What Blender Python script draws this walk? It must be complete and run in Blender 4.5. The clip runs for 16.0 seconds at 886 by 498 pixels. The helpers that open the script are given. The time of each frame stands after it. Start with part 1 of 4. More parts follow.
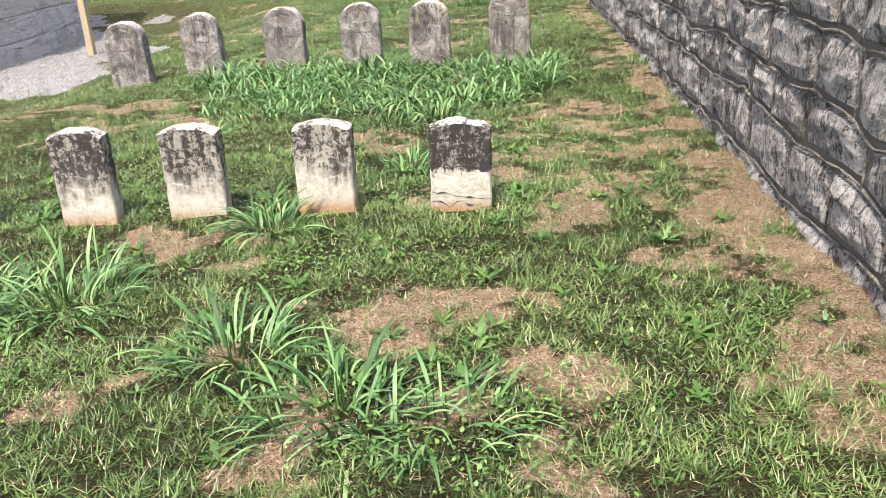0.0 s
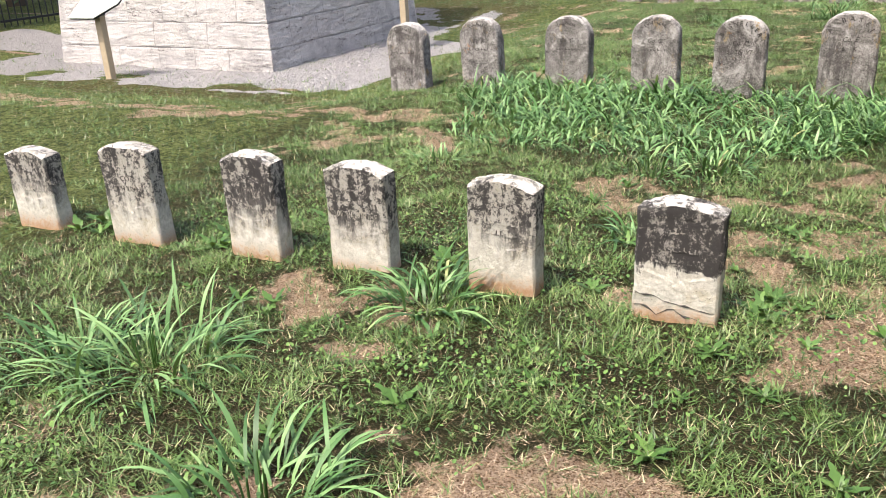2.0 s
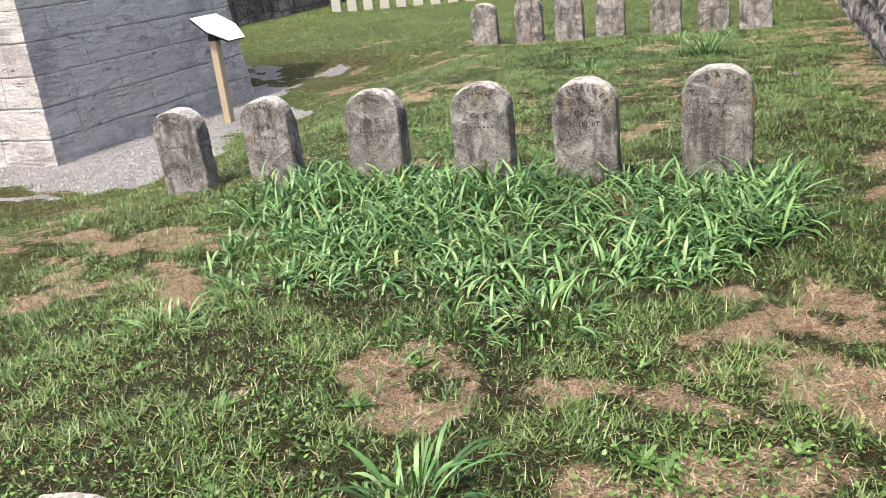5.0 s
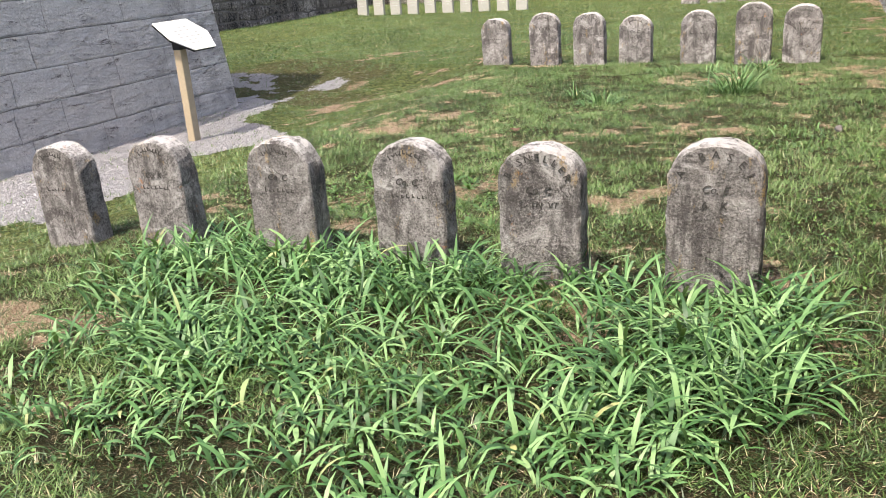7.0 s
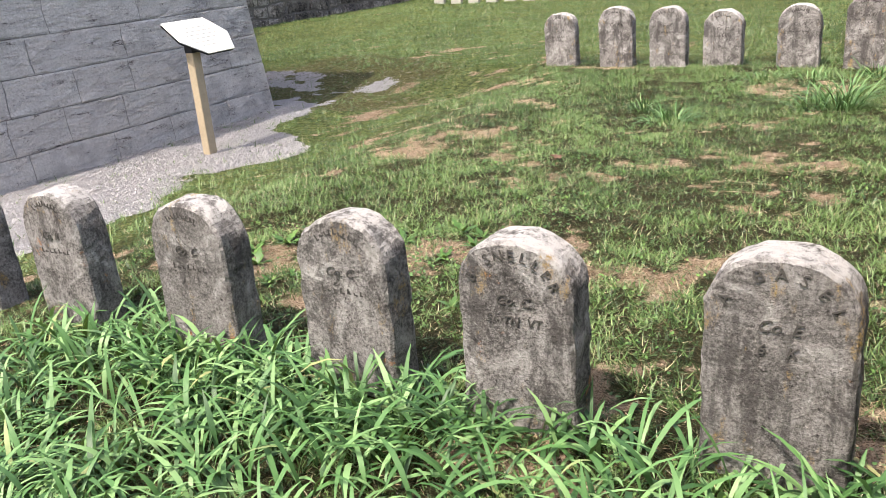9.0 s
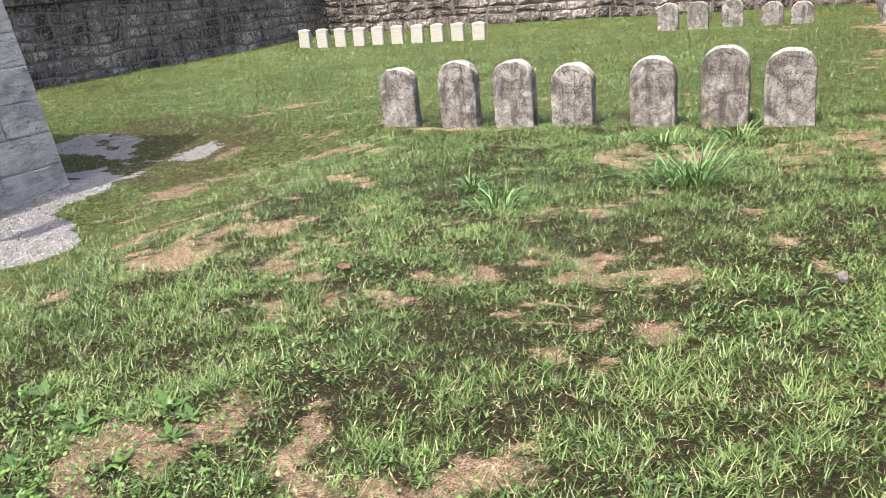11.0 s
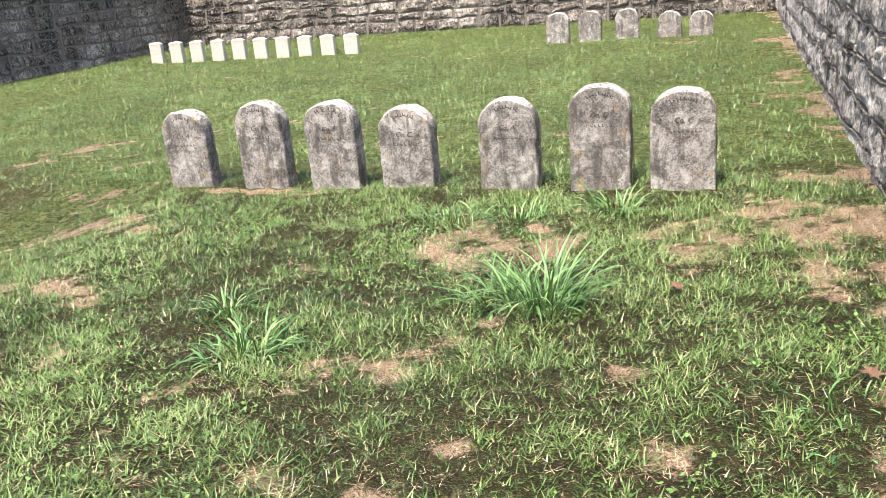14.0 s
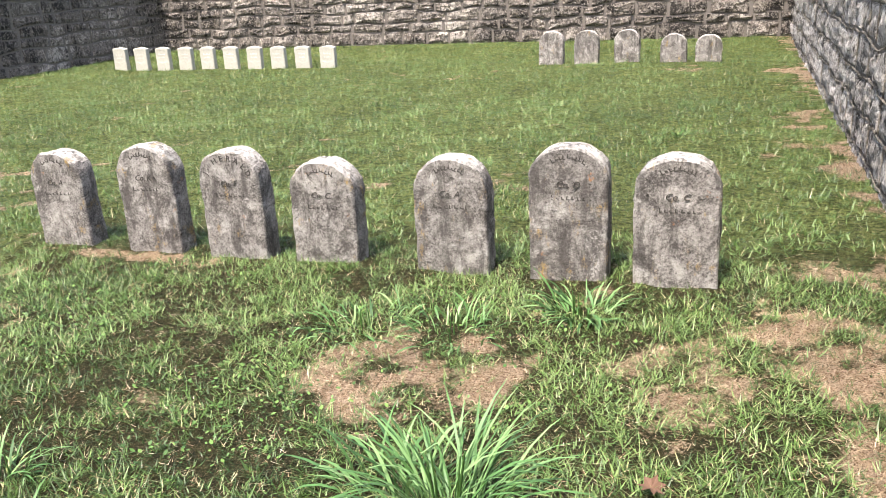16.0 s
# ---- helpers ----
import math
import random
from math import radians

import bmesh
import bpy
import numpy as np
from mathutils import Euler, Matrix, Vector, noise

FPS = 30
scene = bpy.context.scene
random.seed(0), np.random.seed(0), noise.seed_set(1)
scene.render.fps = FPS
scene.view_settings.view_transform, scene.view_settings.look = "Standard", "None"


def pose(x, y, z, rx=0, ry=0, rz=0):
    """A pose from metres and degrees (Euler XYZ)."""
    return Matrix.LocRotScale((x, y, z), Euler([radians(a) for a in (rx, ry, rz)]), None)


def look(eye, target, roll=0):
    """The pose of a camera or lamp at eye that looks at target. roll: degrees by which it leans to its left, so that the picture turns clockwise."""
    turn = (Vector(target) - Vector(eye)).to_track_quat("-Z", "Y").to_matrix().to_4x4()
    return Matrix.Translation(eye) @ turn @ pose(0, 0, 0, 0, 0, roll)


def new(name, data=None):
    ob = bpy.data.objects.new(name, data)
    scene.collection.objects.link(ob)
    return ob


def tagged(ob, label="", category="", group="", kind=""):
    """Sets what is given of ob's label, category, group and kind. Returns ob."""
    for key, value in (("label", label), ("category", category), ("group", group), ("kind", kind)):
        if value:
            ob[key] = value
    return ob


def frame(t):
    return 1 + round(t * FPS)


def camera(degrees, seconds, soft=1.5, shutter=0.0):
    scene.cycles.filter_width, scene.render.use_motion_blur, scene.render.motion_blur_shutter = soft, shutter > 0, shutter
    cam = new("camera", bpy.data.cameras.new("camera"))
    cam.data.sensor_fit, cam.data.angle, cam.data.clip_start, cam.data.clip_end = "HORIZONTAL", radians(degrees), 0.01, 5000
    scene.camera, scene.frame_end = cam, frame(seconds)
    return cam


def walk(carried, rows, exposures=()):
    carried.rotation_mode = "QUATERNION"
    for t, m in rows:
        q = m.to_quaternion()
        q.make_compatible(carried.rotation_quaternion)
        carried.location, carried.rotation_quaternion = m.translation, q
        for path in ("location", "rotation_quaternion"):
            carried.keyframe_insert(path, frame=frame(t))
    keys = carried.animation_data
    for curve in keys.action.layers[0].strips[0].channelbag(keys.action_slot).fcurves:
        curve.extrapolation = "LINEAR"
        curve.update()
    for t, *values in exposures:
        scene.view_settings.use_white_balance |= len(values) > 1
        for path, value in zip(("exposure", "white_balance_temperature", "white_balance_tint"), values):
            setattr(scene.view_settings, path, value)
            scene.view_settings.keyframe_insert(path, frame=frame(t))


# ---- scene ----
cam = camera(55.7, 16.0, soft=0.6)
METRES, EYE, TILT, LEAN, TURN = 11.3, 1.5, 0.0, 0.0, 4.0
ROWS = [
    (0.0, 0.0, 0.0, 0.0, -1.13, -22.49, 2.73),
    (0.5, 0.0153, 0.0202, -0.0005, 4.16, -22.21, 1.67),
    (1.0, 0.0252, 0.0508, 0.0002, 10.69, -22.04, 2.12),
    (1.5, 0.0359, 0.0803, -0.0022, 18.14, -22.13, 2.93),
    (2.0, 0.0437, 0.1047, -0.0016, 23.14, -21.68, 2.76),
    (2.5, 0.0396, 0.1308, -0.003, 24.88, -21.4, 3.53),
    (3.0, 0.038, 0.156, -0.0018, 25.09, -21.54, 5.46),
    (3.5, 0.0492, 0.1871, -0.002, 24.5, -21.62, 5.85),
    (4.0, 0.0566, 0.2121, -0.0011, 22.27, -21.09, 4.93),
    (4.5, 0.0546, 0.2474, -0.0017, 18.19, -20.42, 5.36),
    (5.0, 0.0552, 0.2738, -0.0009, 15.87, -19.98, 5.99),
    (7.5, 0.0789, 0.4339, 0.0001, 21.01, -19.59, 3.1),
    (8.0, 0.0742, 0.4659, -0.0012, 22.49, -19.97, 3.73),
    (8.5, 0.0725, 0.4919, -0.0001, 22.92, -20.21, 4.91),
    (9.0, 0.0779, 0.5211, 0.0003, 26.21, -20.17, 4.46),
    (9.5, 0.0819, 0.5477, 0.0005, 27.74, -20.14, 4.41),
    (10.0, 0.0824, 0.5838, 0.0036, 22.33, -19.33, 5.37),
    (12.5, 0.115, 0.7497, 0.0041, 18.92, -18.16, 4.57),
    (13.0, 0.1161, 0.7806, 0.003, 19.04, -18.21, 3.99),
    (13.5, 0.1078, 0.817, 0.0046, 15.63, -18.89, 4.7),
    (14.0, 0.1083, 0.85, 0.0041, 13.96, -18.91, 4.68),
    (14.5, 0.1114, 0.8819, 0.0067, 14.24, -18.42, 4.34),
    (15.0, 0.1082, 0.9192, 0.0051, 13.47, -18.26, 4.46),
    (15.5, 0.1083, 0.9475, 0.0053, 12.71, -18.46, 4.28),
    (16.0, 0.1147, 0.9776, 0.006, 14.69, -18.45, 2.91),
]
walk(cam, [(t, pose(0, 0, EYE, TILT, LEAN, TURN) @ pose(METRES * x, METRES * y, METRES * z, 90 + pitch, roll, yaw)) for t, x, y, z, yaw, pitch, roll in ROWS],
     [(0.0, 1.62, 6900, 11), (2.0, 1.48, 6900, 11), (5.0, 1.38, 6900, 11), (8.5, 1.57, 6900, 11), (10.0, 1.56, 6900, 11), (12.5, 1.97, 6900, 10), (16.0, 1.84, 6900, 10)])

# ---------------------------------------------------------------- light
SUN_ELEV, SUN_FROM = 63.0, (-0.27, -0.96)
world = bpy.data.worlds.new("sky")
scene.world = world
world.use_nodes = True
wn = world.node_tree.nodes
sky = wn.new("ShaderNodeTexSky")
sky.sky_type, sky.sun_disc = "NISHITA", False
sky.sun_elevation = radians(SUN_ELEV)
sky.sun_rotation = math.atan2(SUN_FROM[0], SUN_FROM[1])
sky.air_density, sky.dust_density, sky.ozone_density = 1.0, 4.0, 0.6
wn["Background"].inputs["Strength"].default_value = 0.15
world.node_tree.links.new(sky.outputs["Color"], wn["Background"].inputs["Color"])
sun = new("sun", bpy.data.lights.new("sun", "SUN"))
sun.data.energy, sun.data.angle, sun.data.color = 2.65, radians(0.6), (1.0, 0.96, 0.90)
cz = math.cos(radians(SUN_ELEV)) / math.hypot(*SUN_FROM)
sun.matrix_world = look((SUN_FROM[0] * cz * 50, SUN_FROM[1] * cz * 50, math.sin(radians(SUN_ELEV)) * 50), (0, 0, 0))


# ---------------------------------------------------------------- materials
class Mat:
    """A small builder of node materials; every texture works in metres."""

    def __init__(self, name, rough=0.85, spec=0.25, local=False):
        self.m = bpy.data.materials.new(name)
        self.m.use_nodes = True
        self.t = self.m.node_tree
        self.b = self.t.nodes["Principled BSDF"]
        self.b.inputs["Roughness"].default_value = rough
        self.b.inputs["Specular IOR Level"].default_value = spec
        if local:
            self.co = self.t.nodes.new("ShaderNodeTexCoord").outputs["Object"]
        else:
            self.co = self.t.nodes.new("ShaderNodeNewGeometry").outputs["Position"]

    def put(self, a, socket):
        if isinstance(a, (int, float)):
            socket.default_value = a
        elif isinstance(a, tuple):
            socket.default_value = (*a, 1.0)[:4]
        else:
            self.t.links.new(a, socket)

    def stretch(self, sx, sy, sz):
        n = self.t.nodes.new("ShaderNodeMapping")
        n.inputs["Scale"].default_value = (sx, sy, sz)
        self.t.links.new(self.co, n.inputs["Vector"])
        return n.outputs["Vector"]

    def noise(self, scale, detail=4.0, rough=0.6, vec=None, warp=0.0):
        n = self.t.nodes.new("ShaderNodeTexNoise")
        n.inputs["Scale"].default_value, n.inputs["Detail"].default_value = scale, detail
        n.inputs["Roughness"].default_value, n.inputs["Distortion"].default_value = rough, warp
        self.t.links.new(vec or self.co, n.inputs["Vector"])
        return n.outputs["Fac"]

    def cells(self, scale, feature="F1"):
        n = self.t.nodes.new("ShaderNodeTexVoronoi")
        n.feature = feature
        n.inputs["Scale"].default_value = scale
        self.t.links.new(self.co, n.inputs["Vector"])
        return n.outputs["Distance"]

    def step(self, fac, lo, hi):
        n = self.t.nodes.new("ShaderNodeMapRange")
        n.interpolation_type = "SMOOTHSTEP"
        n.inputs["From Min"].default_value, n.inputs["From Max"].default_value = lo, hi
        self.put(fac, n.inputs["Value"])
        return n.outputs["Result"]

    def calc(self, op, a, b=0.0):
        n = self.t.nodes.new("ShaderNodeMath")
        n.operation = op
        self.put(a, n.inputs[0])
        self.put(b, n.inputs[1])
        return n.outputs[0]

    def mix(self, fac, a, b, blend="MIX"):
        n = self.t.nodes.new("ShaderNodeMix")
        n.data_type, n.blend_type = "RGBA", blend
        self.put(fac, n.inputs["Factor"])
        self.put(a, n.inputs["A"])
        self.put(b, n.inputs["B"])
        return n.outputs["Result"]

    def attr(self, name):
        n = self.t.nodes.new("ShaderNodeAttribute")
        n.attribute_name = name
        return n.outputs["Fac"]

    def rand(self):
        return self.t.nodes.new("ShaderNodeObjectInfo").outputs["Random"]

    def axis(self, i):
        n = self.t.nodes.new("ShaderNodeSeparateXYZ")
        self.t.links.new(self.co, n.inputs[0])
        return n.outputs[i]

    def bump(self, height, dist, strength=1.0):
        n = self.t.nodes.new("ShaderNodeBump")
        n.inputs["Distance"].default_value, n.inputs["Strength"].default_value = dist, strength
        self.put(height, n.inputs["Height"])
        self.t.links.new(n.outputs["Normal"], self.b.inputs["Normal"])

    def done(self, colour):
        self.put(colour, self.b.inputs["Base Color"])
        return self.m


def plain(name, c, rough=0.7, metal=0.0):
    k = Mat(name, rough)
    k.b.inputs["Metallic"].default_value = metal
    n = k.noise(25, 5)
    k.bump(k.noise(180, 3), 0.001)
    return k.done(k.mix(n, tuple(v * 0.75 for v in c), tuple(min(1, v * 1.2) for v in c)))


def mat_ground():
    k = Mat("soil_and_turf", 0.95, 0.1)
    fine, mid, big = k.noise(130, 6, 0.8), k.noise(14, 6, 0.7), k.noise(1.3, 3)
    tuft, fleck = k.noise(36, 7, 0.8), k.noise(80, 5, 0.8)
    straw = k.noise(60, 5, 0.75, k.stretch(1, 3.5, 1), 1.8)
    soil = k.mix(k.step(mid, 0.3, 0.7), (0.40, 0.245, 0.155), (0.64, 0.465, 0.335))
    soil = k.mix(k.step(straw, 0.46, 0.60), soil, (0.74, 0.58, 0.44))
    soil = k.mix(k.step(fleck, 0.52, 0.60), soil, (0.22, 0.125, 0.07))
    soil = k.mix(k.step(fine, 0.50, 0.58), soil, (0.10, 0.055, 0.03))
    # Turf among the near blades is coloured dark for the shade between them.
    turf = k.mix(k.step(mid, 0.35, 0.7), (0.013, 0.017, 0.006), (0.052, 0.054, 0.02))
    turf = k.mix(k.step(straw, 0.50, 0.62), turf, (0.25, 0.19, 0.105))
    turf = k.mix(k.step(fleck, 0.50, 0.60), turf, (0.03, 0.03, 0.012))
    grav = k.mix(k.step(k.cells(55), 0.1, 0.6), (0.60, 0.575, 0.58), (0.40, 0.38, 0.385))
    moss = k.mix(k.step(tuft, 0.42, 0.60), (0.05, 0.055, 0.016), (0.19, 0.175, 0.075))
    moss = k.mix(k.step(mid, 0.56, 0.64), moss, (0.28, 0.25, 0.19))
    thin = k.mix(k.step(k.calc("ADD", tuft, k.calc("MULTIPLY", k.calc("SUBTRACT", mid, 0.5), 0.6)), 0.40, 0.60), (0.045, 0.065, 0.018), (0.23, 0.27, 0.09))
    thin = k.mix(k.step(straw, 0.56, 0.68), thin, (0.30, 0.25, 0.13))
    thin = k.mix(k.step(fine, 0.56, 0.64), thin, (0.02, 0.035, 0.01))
    turf = k.mix(k.attr("unshaded_turf"), turf, thin)
    ragged = k.calc("ADD", k.calc("MULTIPLY", k.calc("SUBTRACT", mid, 0.5), 1.1), k.calc("MULTIPLY", k.calc("SUBTRACT", tuft, 0.5), 1.5))
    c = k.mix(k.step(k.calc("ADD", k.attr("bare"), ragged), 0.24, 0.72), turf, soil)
    c = k.mix(k.step(k.calc("ADD", k.attr("moss"), ragged), 0.30, 0.55), c, moss)
    c = k.mix(k.step(k.calc("ADD", k.attr("gravel"), k.calc("MULTIPLY", ragged, 0.8)), 0.38, 0.56), c, grav)
    c = k.mix(k.calc("MULTIPLY", big, 0.14), c, (0.14, 0.12, 0.06))
    k.bump(k.calc("ADD", k.calc("ADD", fine, fleck), k.calc("MULTIPLY", straw, 1.5)), 0.04)
    return k.done(c)


def mat_leaf(name, dark, mid, light, dry=(0.34, 0.27, 0.13), dry_from=0.93, gloss=0.45):
    k = Mat(name, gloss, 0.35)
    tone = k.attr("tone")
    c = k.mix(k.step(tone, 0.0, 0.5), dark, mid)
    c = k.mix(k.step(tone, 0.45, 0.9), c, light)
    c = k.mix(k.step(tone, dry_from, dry_from + 0.03), c, dry)
    c = k.mix(k.calc("MULTIPLY", k.noise(0.9, 3), 0.45), c, tuple(v * 0.75 for v in mid))
    k.done(c)
    lit = k.t.nodes.new("ShaderNodeBsdfTranslucent")
    k.put(k.mix(0.5, c, (0.16, 0.22, 0.03)), lit.inputs["Color"])
    both = k.t.nodes.new("ShaderNodeMixShader")
    both.inputs[0].default_value = 0.16
    k.t.links.new(k.b.outputs[0], both.inputs[1])
    k.t.links.new(lit.outputs[0], both.inputs[2])
    k.t.links.new(both.outputs[0], k.t.nodes["Material Output"].inputs["Surface"])
    return k.m


def mat_rubble(name, base, light, black, lightness=0.5, darkness=0.5):
    """Weathered rock-faced limestone: chipped relief, pale scabs, black runs that hang down the face."""
    k = Mat(name, 0.9, 0.2)
    run = k.noise(3.0, 7, 0.72, k.stretch(1, 1, 0.5), 0.6)
    patch, grain, fine = k.noise(9, 8, 0.75, None, 0.9), k.noise(34, 7, 0.8), k.noise(120, 4, 0.75)
    chip = k.cells(16)
    region = k.calc("MULTIPLY", k.calc("SUBTRACT", k.noise(0.7, 3), 0.5), 0.8)
    c = k.mix(k.step(grain, 0.32, 0.68), tuple(v * 0.45 for v in base), tuple(v * 1.4 for v in base))
    c = k.mix(k.calc("MULTIPLY", k.rand(), 0.5), c, tuple(v * 0.55 for v in base))
    c = k.mix(k.step(k.calc("ADD", k.calc("ADD", patch, region), k.calc("MULTIPLY", grain, 0.5)), 0.86 - 0.12 * lightness, 0.98 - 0.12 * lightness), c, light)
    c = k.mix(k.step(k.calc("ADD", k.calc("SUBTRACT", run, region), k.calc("MULTIPLY", grain, 0.4)), 0.80 - 0.12 * darkness, 0.90 - 0.12 * darkness), c, black)
    scab, soot = k.noise(26, 7, 0.8, None, 0.8), k.noise(15, 7, 0.78, k.stretch(1.2, 1.2, 0.6), 0.8)
    c = k.mix(k.calc("MULTIPLY", k.step(scab, 0.51, 0.57), 0.3 + 0.5 * lightness), c, light)
    c = k.mix(k.calc("MULTIPLY", k.step(soot, 0.535, 0.585), 0.85), c, black)
    c = k.mix(k.step(fine, 0.56, 0.64), c, black)
    k.bump(k.calc("ADD", k.calc("MULTIPLY", grain, 1.6), k.calc("ADD", k.calc("MULTIPLY", fine, 0.5), k.calc("MULTIPLY", chip, 0.9))), 0.045)
    return k.done(c)


def mat_monument():
    """Pale limestone: level bedding that has opened in thin dark seams, grey stains and pits."""
    k = Mat("pale_limestone_block", 0.85, 0.2)
    bed = k.noise(7, 8, 0.75, k.stretch(0.7, 0.7, 2.2), 0.4)
    seam = k.noise(3.2, 7, 0.62, k.stretch(0.5, 0.5, 2.6), 0.5)
    grain, big, fine = k.noise(45, 6, 0.75), k.noise(1.6, 6, 0.7), k.noise(140, 3)
    c = k.mix(k.step(grain, 0.3, 0.7), (0.52, 0.49, 0.475), (0.80, 0.765, 0.745))
    c = k.mix(k.calc("MULTIPLY", k.rand(), 0.45), c, (0.60, 0.56, 0.55))
    c = k.mix(k.calc("MULTIPLY", k.step(bed, 0.52, 0.66), 0.7), c, (0.53, 0.48, 0.465))
    c = k.mix(k.calc("MULTIPLY", k.step(big, 0.50, 0.66), k.step(grain, 0.34, 0.6)), c, (0.36, 0.34, 0.34))
    thin = k.calc("SUBTRACT", 1.0, k.step(k.calc("ABSOLUTE", k.calc("SUBTRACT", seam, 0.5)), 0.003, 0.014))
    c = k.mix(k.calc("MULTIPLY", thin, k.step(bed, 0.52, 0.62)), c, (0.13, 0.115, 0.11))
    c = k.mix(k.step(k.calc("ADD", bed, k.calc("MULTIPLY", grain, 0.3)), 0.80, 0.87), c, (0.09, 0.08, 0.075))
    c = k.mix(k.step(k.calc("ADD", fine, k.calc("MULTIPLY", bed, 0.4)), 0.84, 0.90), c, (0.14, 0.125, 0.12))
    k.bump(k.calc("SUBTRACT", k.calc("ADD", k.calc("MULTIPLY", bed, 2.0), k.calc("MULTIPLY", grain, 0.9)), k.calc("MULTIPLY", thin, 0.5)), 0.04)
    return k.done(c)


def mat_arched():
    """Grey limestone, tooled in fine level strokes, pitted, with pale scabs, paler mottled upward faces and ochre
    spots.
    """
    k = Mat("grey_tooled_limestone", 0.9, 0.2)
    tool = k.noise(60, 6, 0.8, k.stretch(0.7, 0.8, 1.3), 0.4)
    grain, patch, fine = k.noise(30, 7, 0.78), k.noise(7, 6, 0.72, None, 0.8), k.noise(220, 3)
    run = k.noise(9, 6, 0.7, k.stretch(1.3, 1, 0.22))
    up = k.t.nodes.new("ShaderNodeSeparateXYZ")
    k.t.links.new(k.t.nodes.new("ShaderNodeNewGeometry").outputs["Normal"], up.inputs[0])
    speck = k.noise(85, 7, 0.85)
    c = k.mix(k.step(k.calc("ADD", speck, k.calc("MULTIPLY", k.calc("SUBTRACT", patch, 0.5), 0.7)), 0.36, 0.62), (0.085, 0.077, 0.073), (0.40, 0.375, 0.358))
    c = k.mix(k.calc("MULTIPLY", k.rand(), 0.3), c, (0.15, 0.135, 0.127))
    c = k.mix(k.calc("MULTIPLY", k.step(run, 0.48, 0.62), 0.7), c, (0.07, 0.063, 0.06))
    c = k.mix(k.calc("MULTIPLY", k.step(patch, 0.52, 0.64), k.step(grain, 0.46, 0.56)), c, (0.48, 0.455, 0.44))
    c = k.mix(k.step(tool, 0.58, 0.66), c, (0.04, 0.036, 0.034))
    c = k.mix(k.step(k.calc("SUBTRACT", grain, k.calc("MULTIPLY", patch, 0.35)), 0.42, 0.50), c, (0.035, 0.032, 0.03))
    # Upward faces are mottled with a paler colour.
    pale_top = k.calc("MULTIPLY", k.step(up.outputs[2], 0.4, 0.85), k.step(k.calc("ADD", grain, k.calc("MULTIPLY", patch, 0.6)), 0.66, 0.86))
    c = k.mix(pale_top, c, (0.54, 0.515, 0.495))
    c = k.mix(k.calc("MULTIPLY", k.step(k.noise(5.5, 5, 0.7, k.stretch(1.7, 1, 0.8)), 0.57, 0.68), k.step(speck, 0.42, 0.58)), c, (0.36, 0.24, 0.09))
    c = k.mix(k.calc("MULTIPLY", k.step(k.noise(6.5, 5, 0.7, k.stretch(1, 1.3, 1.2)), 0.64, 0.70), k.step(grain, 0.42, 0.6)), c, (0.40, 0.19, 0.09))
    k.bump(k.calc("ADD", k.calc("MULTIPLY", tool, 1.7), k.calc("ADD", k.calc("MULTIPLY", grain, 1.3), k.calc("MULTIPLY", fine, 0.4))), 0.014)
    return k.done(c)


